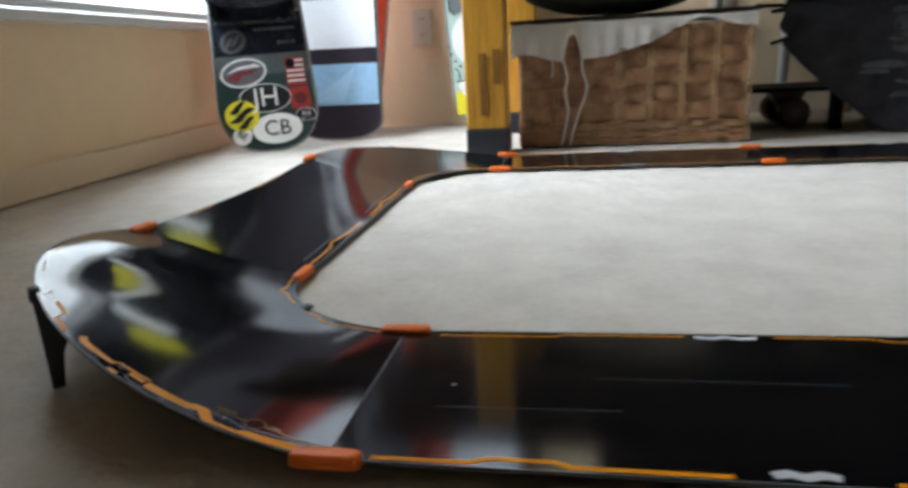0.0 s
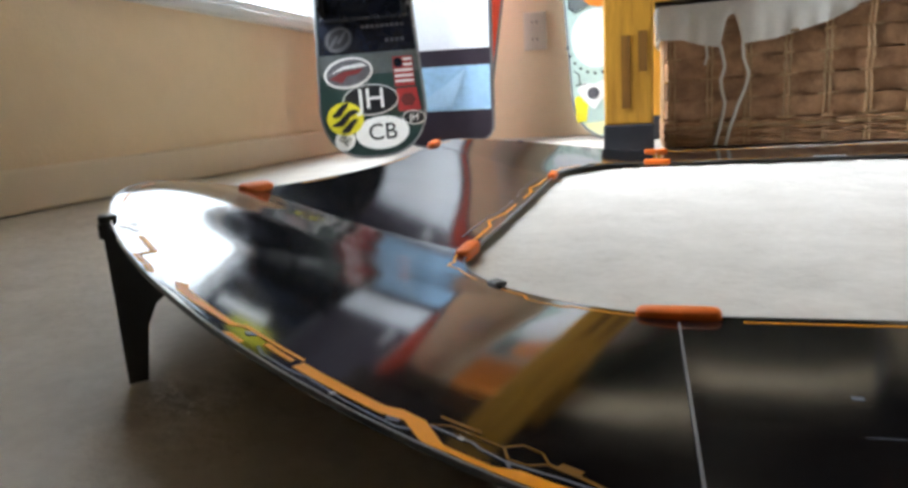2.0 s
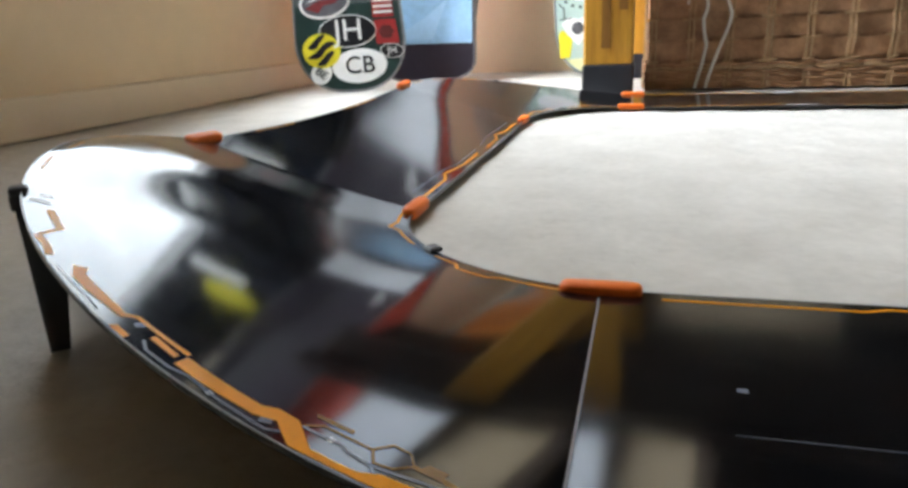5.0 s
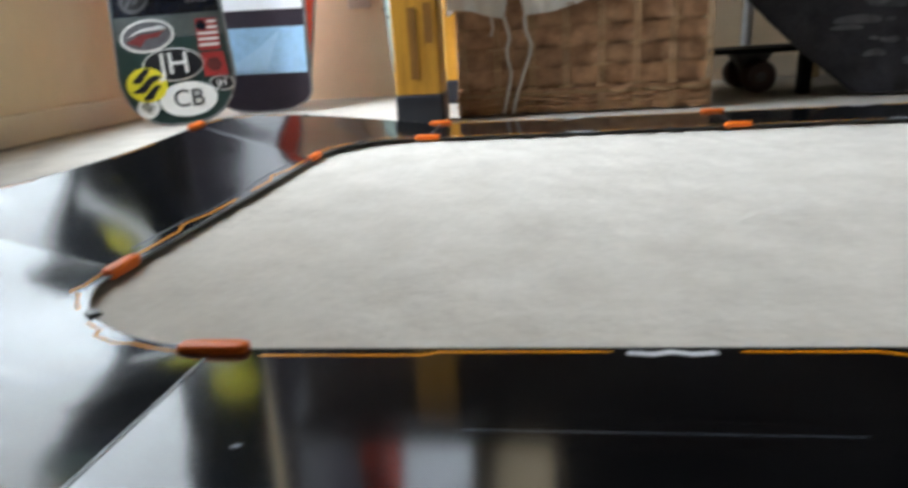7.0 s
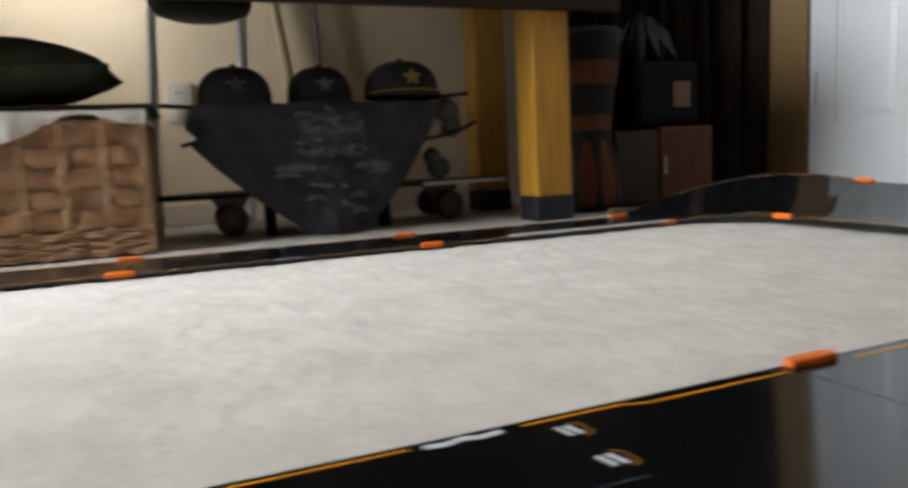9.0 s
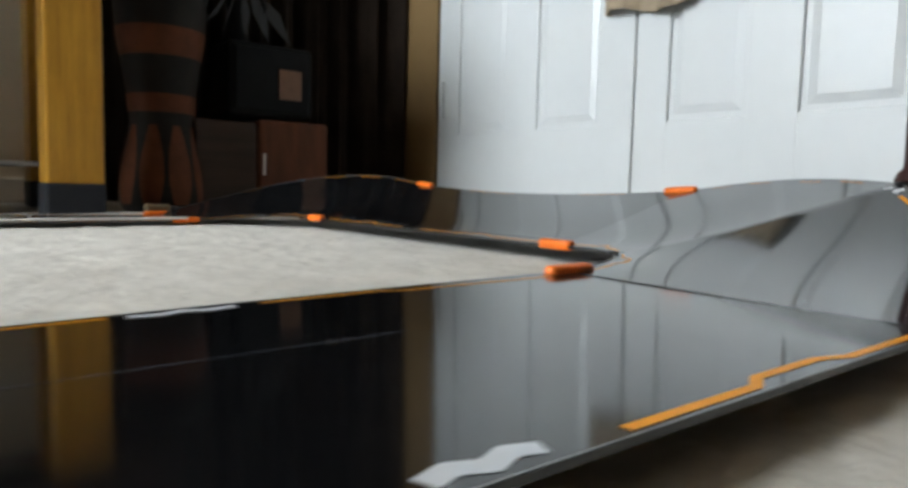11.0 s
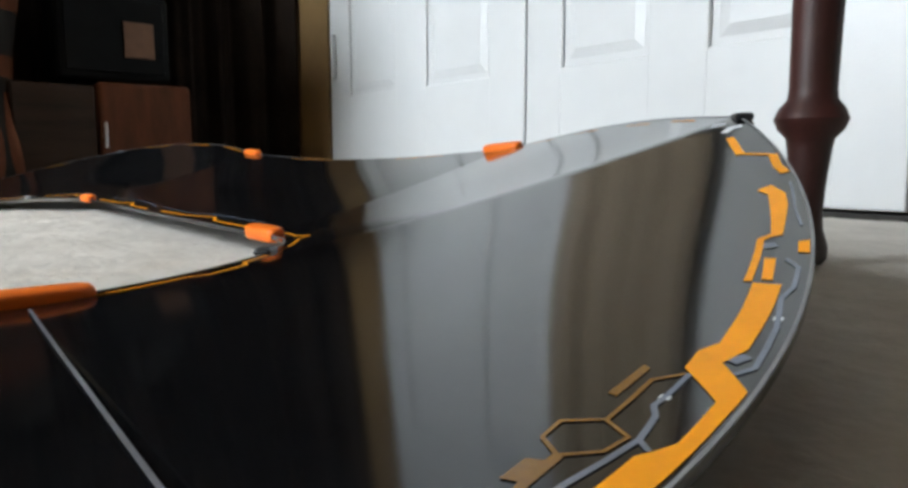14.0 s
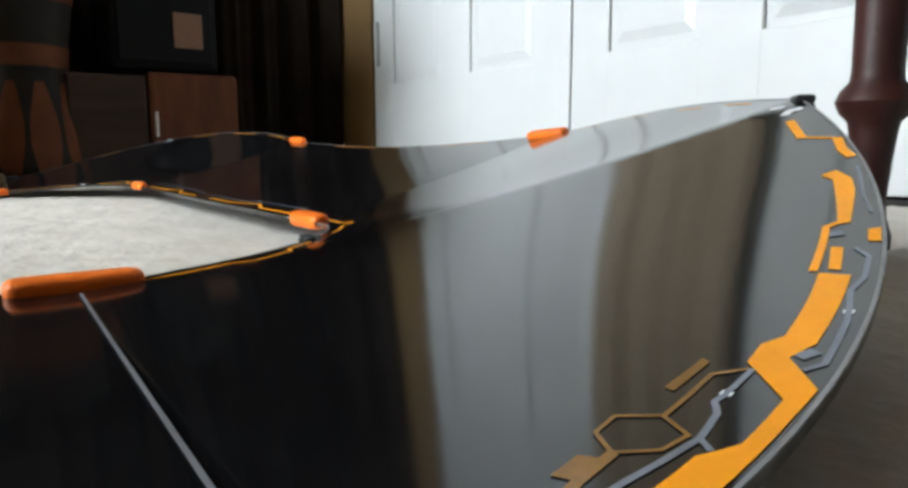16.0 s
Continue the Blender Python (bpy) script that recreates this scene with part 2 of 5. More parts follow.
def sheet(fn, ns, nu, thick, bm=None):
    """A sheet of some thickness over fn(s, u), its upper side first."""
    bm = bm or bmesh.new()
    top = [[bm.verts.new(fn(i / ns, j / nu)) for j in range(nu + 1)] for i in range(ns + 1)]
    low = [[bm.verts.new(Vector(fn(i / ns, j / nu)) - Vector((0, 0, thick))) for j in range(nu + 1)] for i in range(ns + 1)]
    for i in range(ns):
        for j in range(nu):
            bm.faces.new((top[i][j], top[i + 1][j], top[i + 1][j + 1], top[i][j + 1]))
            bm.faces.new((low[i][j], low[i][j + 1], low[i + 1][j + 1], low[i + 1][j]))
    for i in range(ns):
        bm.faces.new((top[i][0], low[i][0], low[i + 1][0], top[i + 1][0]))
        bm.faces.new((top[i][nu], top[i + 1][nu], low[i + 1][nu], low[i][nu]))
    for j in range(nu):
        bm.faces.new((top[0][j], top[0][j + 1], low[0][j + 1], low[0][j]))
        bm.faces.new((top[ns][j], low[ns][j], low[ns][j + 1], top[ns][j + 1]))
    return bm


def lettering(body, size):
    """The outlines of letters in the x-y plane, as a mesh."""
    cu = bpy.data.curves.new("letters", "FONT")
    cu.body, cu.size, cu.align_x, cu.align_y, cu.extrude = body, size, "CENTER", "CENTER", 0.0006
    ob = new("letters", cu)
    bpy.context.view_layer.update()
    me = bpy.data.meshes.new_from_object(ob.evaluated_get(bpy.context.evaluated_depsgraph_get()))
    bpy.data.objects.remove(ob)
    bm = bmesh.new()
    bm.from_mesh(me)
    return bm


# ---- the room ----
def floor():
    """One carpet sheet whose pile is modelled tuft by tuft where the camera passes."""
    xs = np.concatenate([[WEST - 0.13], np.arange(WEST - 0.01, EAST + 0.06, 0.0062), [EAST + 0.18]])
    ys = np.concatenate([np.linspace(SOUTH - 0.13, -0.9, 20), np.arange(-0.85, 1.02, 0.0062), np.linspace(1.04, NORTH + 0.13, 40)])
    rng = np.random.default_rng(7)

    def swell(step, seed):
        """Smooth random heights on the grid, with lumps of about one step."""
        r = np.random.default_rng(seed)
        gx, gy = (xs - xs[0]) / step, (ys - ys[0]) / step
        v = r.random((int(gx[-1]) + 3, int(gy[-1]) + 3))
        ix, iy = gx.astype(int), gy.astype(int)
        fx, fy = ((g - i) * (g - i) * (3 - 2 * (g - i)) for g, i in ((gx, ix), (gy, iy)))
        a = v[np.ix_(ix, iy)] * (1 - fx)[:, None] + v[np.ix_(ix + 1, iy)] * fx[:, None]
        b = v[np.ix_(ix, iy + 1)] * (1 - fx)[:, None] + v[np.ix_(ix + 1, iy + 1)] * fx[:, None]
        return a * (1 - fy)[None, :] + b * fy[None, :] - 0.5
    z = -0.0022 + 0.0008 * swell(0.027, 1) + 0.0018 * swell(0.0118, 2) + 0.0012 * swell(0.07, 3) + 0.0012 * (rng.random((len(xs), len(ys))) - 0.5)
    z = np.minimum(z, 0.0020)
    nx, ny = len(xs), len(ys)
    co = np.stack([np.repeat(xs, ny), np.tile(ys, nx), z.ravel()], 1)
    k = (np.arange(nx - 1)[:, None] * ny + np.arange(ny - 1)[None, :]).ravel()
    quads = np.stack([k, k + ny, k + ny + 1, k + 1], 1)
    n = nx * ny
    corners = [(xs[0], ys[0], -0.03), (xs[-1], ys[0], -0.03), (xs[-1], ys[-1], -0.03), (xs[0], ys[-1], -0.03)]
    south, north = [i * ny for i in range(nx)], [i * ny + ny - 1 for i in range(nx)]
    west, east = list(range(ny)), [(nx - 1) * ny + j for j in range(ny)]
    sides = [south[::-1] + [n, n + 1], north + [n + 2, n + 3], west + [n + 3, n], east[::-1] + [n + 1, n + 2], [n + 3, n + 2, n + 1, n]]
    me = bpy.data.meshes.new("floor")
    me.from_pydata(co.tolist() + corners, [], quads.tolist() + sides)
    me.materials.append(CARPET)
    me.shade_smooth()
    setting(new("floor", me), "light grey-beige cut-pile carpet on the floor", "carpet")


def walls():
    t = 0.14
    y0, y1, z0, z1 = WIN
    bm = box(WEST - t, WEST, SOUTH, y0, 0, TOP)
    box(WEST - t, WEST, y1, NORTH, 0, TOP, bm=bm)
    box(WEST - t, WEST, y0, y1, 0, z0, bm=bm)
    box(WEST - t, WEST, y0, y1, z1, TOP, bm=bm)
    setting(part("wall_west", bm, TAN), "tan painted wall below a bright window", "wall")
    setting(part("wall_north", box(WEST - t, EAST + t, NORTH, NORTH + t, 0, TOP), TAN), "tan painted wall behind the desk", "wall")
    # unseen wall that closes the room; its brown holds back fill light
    setting(part("wall_south", box(WEST - t, EAST + t, SOUTH - t, SOUTH, 0, TOP), BROWNWALL), "unseen plain wall, brown to cut bounced light", "wall")
    bm = box(EAST + 0.05, EAST + 0.19, SOUTH, NORTH, 0, TOP)
    box(EAST - 0.005, EAST + 0.05, SOUTH, -0.75, 0, TOP, bm=bm)
    box(EAST - 0.005, EAST + 0.05, -0.75, NORTH - 0.55, 2.02, TOP, bm=bm)
    setting(part("wall_east", bm, TAN), "tan painted wall round the closet doors", "wall")
    # wall end in a darker, browner colour than the tan walls
    setting(part("wall_return", box(EAST - 0.003, EAST + 0.05, 1.115, NORTH, 0, TOP), material("golden_brown", (0.18, 0.11, 0.046), 0.6, vary=0.08, scale=5, specular=0.25)), "golden-brown wall end beside the closet", "wall")
    setting(part("ceiling", box(WEST - t, EAST + 0.19, SOUTH - t, NORTH + t, TOP, TOP + 0.1), CEIL), "plain cream ceiling", "ceiling")
    for name, b in (("baseboard_west", (WEST, WEST + 0.012, SOUTH, NORTH, 0, 0.062)), ("baseboard_north", (-0.02, EAST - 0.004, NORTH - 0.012, NORTH, 0, 0.062))):
        setting(part(name, box(*b, 0.004), BASE), "low tan painted baseboard along the wall", "baseboard")


def window():
    y0, y1, z0, z1 = WIN
    w = thing("window_1", (WEST, (y0 + y1) / 2, z0), "bright white-framed window with a raised blind rail", "window")
    w["kind"] = "structure"
    x0, x1 = WEST - 0.13, WEST - 0.095
    fr = box(x0, x1, y0, y1, z0, z0 + 0.018, 0.003)
    box(x0, x1, y0, y1, z1 - 0.018, z1, 0.003, bm=fr)
    for a in (y0, y1 - 0.016):
        box(x0, x1, a, a + 0.016, z0 + 0.018, z1 - 0.018, 0.003, bm=fr)
    part("window_frame", fr, WHITE, w)
    part("window_sill", box(WEST - 0.095, WEST + 0.022, y0 + 0.001, y1 - 0.001, z0 - 0.018, z0 + 0.004, 0.005), WHITE, w)
    part("blind_rail", box(WEST - 0.036, WEST - 0.012, y0 + 0.01, y1 - 0.01, z0 + 0.012, z0 + 0.03, 0.005), WHITE, w, "white bottom rail of a blind")
    p = part("pane", box(WEST - 0.116, WEST - 0.112, y0 + 0.016, y1 - 0.016, z0 + 0.018, z1 - 0.018), GLASS, w)
    p.visible_shadow = False


def closet_door(name, y0, y1, pull):
    """A white leaf with two columns of raised panels; y0 < y1."""
    e = thing(name, (EAST, (y0 + y1) / 2, 0), "closed white moulded panel closet door leaf", "door")
    e["kind"] = "structure"
    x, zb, zt = EAST, 0.008, 2.0
    part("door_slab", box(x + 0.0062, x + 0.034, y0 + 0.002, y1 - 0.002, zb, zt), WHITE, e)
    w = y1 - y0
    st = 0.075 * w / 0.54
    col = (w - 3 * st * 1.05) / 2
    ys = [y0 + 0.002, y0 + st, y0 + st + col, y1 - st - col, y1 - st, y1 - 0.002]
    rows = ((0.195, 0.80), (0.93, 1.54), (1.66, 1.88))
    bm = box(x, x + 0.0065, ys[0], ys[1], zb, zt, 0.0025)
    box(x, x + 0.0065, ys[2], ys[3], zb, zt, 0.0025, bm=bm)
    box(x, x + 0.0065, ys[4], ys[5], zb, zt, 0.0025, bm=bm)
    for ca, cb in ((ys[1], ys[2]), (ys[3], ys[4])):
        for za, zc in zip((zb,) + tuple(r[1] for r in rows), tuple(r[0] for r in rows) + (zt,)):
            box(x + 0.0003, x + 0.0065, ca - 0.002, cb + 0.002, za, zc, 0.0025, bm=bm)
    part("stiles_and_rails", bm, WHITE, e)
    for ca, cb in ((ys[1], ys[2]), (ys[3], ys[4])):
        for za, zc in rows:
            o, i = 0.010, 0.024
            b2 = bmesh.new()
            a = [b2.verts.new((x + 0.0058, p, q)) for p, q in ((ca + o, za + o), (cb - o, za + o), (cb - o, zc - o), (ca + o, zc - o))]
            c = [b2.verts.new((x + 0.0022, p, q)) for p, q in ((ca + i, za + i), (cb - i, za + i), (cb - i, zc - i), (ca + i, zc - i))]
            b2.faces.new(c)
            for k in range(4):
                b2.faces.new((a[k], a[(k + 1) % 4], c[(k + 1) % 4], c[k]))
            part("raised_panel", b2, WHITE, e)
    if pull:
        part("pull_bar", box(x - 0.012, x - 0.001, y1 - 0.031, y1 - 0.022, 0.235, 0.33, 0.003), WHITE, e, "short white pull plate")


def outdoors():
    """The bright hazy sky outside the window."""
    m = bpy.data.materials.new("hazy_sky")
    m.use_nodes = True
    p = m.node_tree.nodes["Principled BSDF"]
    p.inputs["Base Color"].default_value = (0, 0, 0, 1)
    p.inputs["Emission Color"].default_value, p.inputs["Emission Strength"].default_value = (0.82, 0.935, 1.0, 1), 9.0
    setting(part("backdrop", box(WEST - 1.35, WEST - 1.3, -1.2, 6.0, -0.6, 4.6), m), "bright hazy sky outside the window", "sky")


floor()
walls()
window()
outdoors()
closet_door("door_1", -0.7485, -0.022, False)
closet_door("door_2", -0.022, 0.506, False)
closet_door("door_3", 0.506, 1.112, True)
# thin dark slab: the shade below the door leaves, put in as colour
setting(part("door_gap_shade", box(EAST + 0.006, EAST + 0.05, -0.74, 1.11, -0.004, 0.004), SHADOW_GAP), "strip coloured dark for the shade under the closet doors", "floor")

# ---- the race track ----
L, C = 0.48, 0.14
FAR_W = 0.165
FAR = L + 2 * C
X1 = 3 * L
track = thing("race_track", (X1 / 2, FAR / 2, 0), "glossy black sheet race track with orange clips and banked corners", "toy track")


def ease(v):
    return v * v * (3 - 2 * v)


def near_w(x):
    """The near run widens a little along its length."""
    return 0.189 + 0.016 * min(max(x / X1, 0), 1)


def near_z(x):
    """The outer edge of the near run lies nearly flat and rises a little towards the far end."""
    return 0.0120 + 0.0020 * ease(min(max((x - 0.6) / (X1 - 0.6), 0), 1))


def lifted(x):
    """The joint at the right-hand end stands a little off the carpet."""
    return 0.0095 * ease(min(max((x - L) / (2 * L), 0), 1))


def straight(x0, side):
    """A nearly flat section from x0; side -1: the near run, 1: the far run."""
    def fn(s, u):
        x = x0 + L * s
        if side < 0:
            return Vector((x, -near_w(x) * u, 0.0055 + lifted(x) * (1 - u) + (near_z(x) - 0.0055) * max(u, 0) ** 1.22))
        return Vector((x, FAR + FAR_W * u, 0.0055 + 0.002 * max(u, 0) ** 1.22))
    return fn


def corner(cx, cy, a0, a1, zside, wside, far=False, sag=False, lip=False):
    """A quarter turn; sag: its rim is drawn in and dips towards the near run; lip: it flattens out at the rim past the leg."""
    w0, z0 = (FAR_W, 0.0075) if far else (near_w(cx), near_z(cx))
    up = lifted(cx)

    def fn(s, u):
        a = radians(a0 + (a1 - a0) * s)
        hump = max(0.0, math.sin(math.pi * s))
        swing = math.sin(2 * math.pi * s)
        extra = 0.0024 * hump + 0.0036 * swing if sag else (0.013 if far else 0.0140) * hump ** 0.7
        r = C + (w0 + (wside - w0) * s + extra) * u
        zo = z0 + (zside - z0) * ease(s) + (0.0368 * hump - 0.0111 * swing if sag else (0.0345 if cx else 0.010 if far else 0.0405) * hump)
        if sag and s > 0.5:
            zo = 0.0778 + (zside - 0.0778) * (2 * s - 1) + 0.0085 * math.sin(math.pi * (2 * s - 1))
        zi = 0.0055 + 0.003 * hump + up * (ease(s) if far else 1)
        rise = max(u, 0) ** 1.22
        if lip and s > 0.5:
            rise += ease(min(1.0, (s - 0.5) / 0.22, (1 - s) / 0.22)) * (0.15 * max(u, 0) ** 2 + 0.85 * max(u, 0) ** 5) * (1 - u)
        return Vector((cx + r * math.cos(a), cy + r * math.sin(a), zi + (zo - zi) * rise))
    return fn


def side_run(x0, sign, zside, wside):
    zi = 0.0055 + lifted(x0)

    def fn(s, u):
        zo = zside - 0.008 * math.sin(math.pi * s)
        return Vector((x0 + sign * (C + wside * u), C + L * s, zi + (zo - zi) * max(u, 0) ** 1.22))
    return fn


ZL, ZR = 0.057, 0.068
SL, SR = 0.175, 0.203


def lift(fn, s, u, h):
    e = 1e-3
    s2, u2 = min(max(s, e), 1 - e), min(max(u, e), 1 - e)
    n = (fn(s2 + e, u2) - fn(s2 - e, u2)).cross(fn(s2, u2 + e) - fn(s2, u2 - e)).normalized()
    if n.z < 0:
        n = -n
    return fn(s, u) + n * h, n


def stripe(fn, pts, width, bm=None, h=0.00022):
    """A printed line along (s, u) points of a section, wide in metres."""
    bm = bm or bmesh.new()
    dense, sharp = [], set()
    for (a, b), (c, d) in zip(pts, pts[1:]):
        n = max(2, int((fn(a, b) - fn(c, d)).length / 0.006))
        sharp.add(len(dense))
        dense += [(a + (c - a) * k / n, b + (d - b) * k / n) for k in range(n)]
    dense.append(pts[-1])
    ps = [lift(fn, a, b, h) for a, b in dense]
    prev = None
    for i, (p, n) in enumerate(ps):
        t1 = (p - ps[i - 1][0]).normalized() if i else None
        t2 = (ps[i + 1][0] - p).normalized() if i + 1 < len(ps) else None
        t1, t2 = t1 or t2, t2 or t1
        t = (t1 + t2).normalized() if (t1 + t2).length > 0.1 else t1
        side = n.cross(t).normalized() * (width / 2) / max(0.5, t.dot(t1))
        now = bm.verts.new(p + side), bm.verts.new(p - side)
        if prev:
            bm.faces.new((prev[0], prev[1], now[1], now[0]))
        prev = now
    return bm


def ribbon(fn, pairs, h=0.00022):
    """A filled print between two edges, given as (inner, outer) pairs of (s, u)."""
    bm = bmesh.new()
    prev = None
    for (p, q), (p2, q2) in zip(pairs, pairs[1:] + pairs[-1:]):
        n = max(1, int((fn(*p) - fn(*p2)).length / 0.004))
        for k in range(n):
            a = [p[i] + (p2[i] - p[i]) * k / n for i in (0, 1)]
            b = [q[i] + (q2[i] - q[i]) * k / n for i in (0, 1)]
            now = [bm.verts.new(lift(fn, a[0] + (b[0] - a[0]) * j / 4, a[1] + (b[1] - a[1]) * j / 4, h)[0]) for j in range(5)]
            if prev:
                for j in range(4):
                    bm.faces.new((prev[j], prev[j + 1], now[j + 1], now[j]))
            prev = now
    return bm


def section(fn, ns, kind, far=False):
    """One moulded sheet with its cut edges and prints."""
    bm = sheet(fn, ns, 28, 0.0022)
    sec = part("track_section", bm, BLACK, track, "glossy black banked corner sheet" if kind == "corner" else "glossy black flat track sheet" if kind == "flat" else "glossy black banked side sheet", smooth=True)
    part("cut_edge", stripe(fn, [(k / 24, 0.998) for k in range(25)], 0.0008), EDGE, sec, "pale cut edge")
    part("cut_edge", stripe(fn, [(k / 24, 0.004) for k in range(25)], 0.0010), EDGE, sec, "pale cut edge")
    def prints(name, mat, label, *lines):
        """Each (width, points) of the print as a part of its own."""
        for width, *pts in lines:
            part(name, stripe(fn, pts, width), mat, sec, label)

    def bands(name, mat, label, *ribbons):
        for pairs in ribbons:
            part(name, ribbon(fn, pairs), mat, sec, label)

    if kind == "flat":
        prints("orange_line", ORANGE, "thin orange edge line",
               (0.0018, (0.06, 0.05), (0.24, 0.05), (0.26, 0.03), (0.44, 0.03)), (0.0018, (0.57, 0.03), (0.70, 0.03), (0.73, 0.055), (0.94, 0.055)),
               (0.0036, (0.05, 0.978), (0.16, 0.978), (0.18, 0.955), (0.25, 0.955), (0.27, 0.978), (0.43, 0.98)), (0.0036, (0.58, 0.98), (0.70, 0.98), (0.72, 0.957), (0.80, 0.957), (0.83, 0.98), (0.95, 0.98)))
        prints("flame_mark", PALE, "small white flame-shaped mark",
               (0.005, (0.455, 0.035), (0.48, 0.045), (0.50, 0.03), (0.52, 0.045), (0.545, 0.035)), (0.0065, (0.468, 0.965), (0.484, 0.952), (0.50, 0.968), (0.516, 0.952), (0.532, 0.965)))
        prints("scuff", GREY, "faint grey scuff line", (0.0004, (0.3, 0.42), (0.62, 0.425)), (0.0004, (0.1, 0.66), (0.33, 0.65)), (0.003, (0.108, 0.50), (0.116, 0.50)))
    elif kind == "side":
        prints("orange_line", ORANGE, "stepped orange edge line",
               (0.0024, (0.06, 0.04), (0.20, 0.04), (0.24, 0.075), (0.34, 0.04), (0.46, 0.04)), (0.0024, (0.54, 0.035), (0.66, 0.035), (0.70, 0.075), (0.78, 0.04), (0.93, 0.04)),
               (0.001, (0.15, 0.985), (0.30, 0.985)), (0.001, (0.55, 0.985), (0.75, 0.985)))
        prints("circuit_line", GREY, "fine grey circuit line", (0.0016, (0.08, 0.10), (0.28, 0.10), (0.33, 0.075), (0.5, 0.08)), (0.0016, (0.55, 0.08), (0.65, 0.11), (0.92, 0.10)))
    elif far:
        prints("orange_line", ORANGE, "thin broken orange edge line",
               (0.0010, (0.30, 0.975), (0.36, 0.975)), (0.0012, (0.58, 0.98), (0.66, 0.975)), (0.0012, (0.72, 0.97), (0.80, 0.975)), (0.0010, (0.86, 0.98), (0.95, 0.975)),
               (0.0018, (0.05, 0.04), (0.22, 0.04), (0.25, 0.065), (0.33, 0.065), (0.36, 0.035), (0.44, 0.035)), (0.0018, (0.56, 0.035), (0.70, 0.04), (0.73, 0.07), (0.80, 0.04), (0.94, 0.04)))
        prints("circuit_line", GREY, "pale grey circuit line", (0.0016, (0.40, 0.975), (0.52, 0.975)), (0.0012, (0.10, 0.08), (0.30, 0.095), (0.45, 0.075)), (0.0012, (0.60, 0.08), (0.88, 0.09)))
    else:
        bands("orange_band", ORANGE, "broad zigzag orange band",
              [((0.0, 0.956), (0.0, 0.991)), ((0.045, 0.960), (0.052, 0.991)), ((0.072, 0.963), (0.084, 0.992)), ((0.088, 0.963), (0.106, 0.992)), ((0.096, 0.979), (0.118, 0.992)), ((0.125, 0.978), (0.134, 0.993)),
               ((0.144, 0.935), (0.151, 0.960)), ((0.158, 0.934), (0.163, 0.972)), ((0.166, 0.946), (0.170, 0.972)), ((0.195, 0.946), (0.196, 0.973)), ((0.224, 0.945), (0.222, 0.973))],
              [((0.228, 0.952), (0.227, 0.963)), ((0.252, 0.949), (0.251, 0.961))],
              [((0.278, 0.953), (0.280, 0.966)), ((0.300, 0.953), (0.299, 0.970)), ((0.324, 0.954), (0.321, 0.976)), ((0.340, 0.955), (0.338, 0.977)), ((0.349, 0.943), (0.354, 0.963))],
              [((0.257, 0.983), (0.256, 0.995)), ((0.270, 0.983), (0.271, 0.995))])
        prints("orange_line", ORANGE, "thin stepped orange line",
               (0.0017, (0.226, 0.939), (0.276, 0.942), (0.281, 0.955)),
               (0.0028, (0.370, 0.988), (0.385, 0.983), (0.405, 0.987)), (0.0013, (0.405, 0.987), (0.421, 0.945)), (0.0030, (0.420, 0.945), (0.442, 0.947), (0.460, 0.950)),
               (0.0010, (0.57, 0.975), (0.62, 0.975)), (0.0009, (0.66, 0.965), (0.71, 0.965)), (0.0009, (0.78, 0.975), (0.83, 0.975)), (0.0008, (0.87, 0.97), (0.92, 0.97)),
               (0.0018, (0.05, 0.04), (0.22, 0.04), (0.25, 0.065), (0.33, 0.065), (0.36, 0.035), (0.44, 0.035)), (0.0018, (0.56, 0.035), (0.70, 0.04), (0.73, 0.07), (0.80, 0.04), (0.94, 0.04)))
        prints("hexagon_line", AMBER, "thin amber hexagon outline", (0.0008, (0.084, 0.896), (0.095, 0.893), (0.102, 0.920), (0.096, 0.947), (0.086, 0.943), (0.078, 0.920), (0.084, 0.896)))
        prints("amber_line", AMBER, "thin amber line", (0.0009, (0.102, 0.921), (0.132, 0.920), (0.140, 0.941)), (0.0018, (0.078, 0.921), (0.062, 0.925), (0.042, 0.940), (0.0, 0.940)))
        bands("amber_bar", AMBER, "short amber bar", [((0.118, 0.899), (0.117, 0.908)), ((0.142, 0.902), (0.140, 0.910))], [((0.060, 0.908), (0.062, 0.924)), ((0.072, 0.905), (0.074, 0.918))])
        prints("circuit_line", GREY, "pale grey circuit line",
               (0.0011, (0.0, 0.944), (0.068, 0.946), (0.096, 0.955), (0.110, 0.949), (0.116, 0.940), (0.122, 0.942), (0.140, 0.943)), (0.0010, (0.096, 0.955), (0.092, 0.968)),
               (0.0011, (0.144, 0.975), (0.150, 0.986), (0.182, 0.984), (0.208, 0.977), (0.220, 0.985), (0.240, 0.985), (0.250, 0.972)), (0.0024, (0.152, 0.966), (0.158, 0.975)),
               (0.0030, (0.266, 0.945), (0.268, 0.960)), (0.0007, (0.29, 0.987), (0.312, 0.983), (0.354, 0.988)))
        prints("flame_mark", PALE, "small white mark on the print", (0.0018, (0.1205, 0.942), (0.1235, 0.942)), (0.0018, (0.188, 0.982), (0.191, 0.982)), (0.0036, (0.474, 0.950), (0.480, 0.965), (0.478, 0.985)), (0.0030, (0.498, 0.945), (0.492, 0.965)))
    return sec


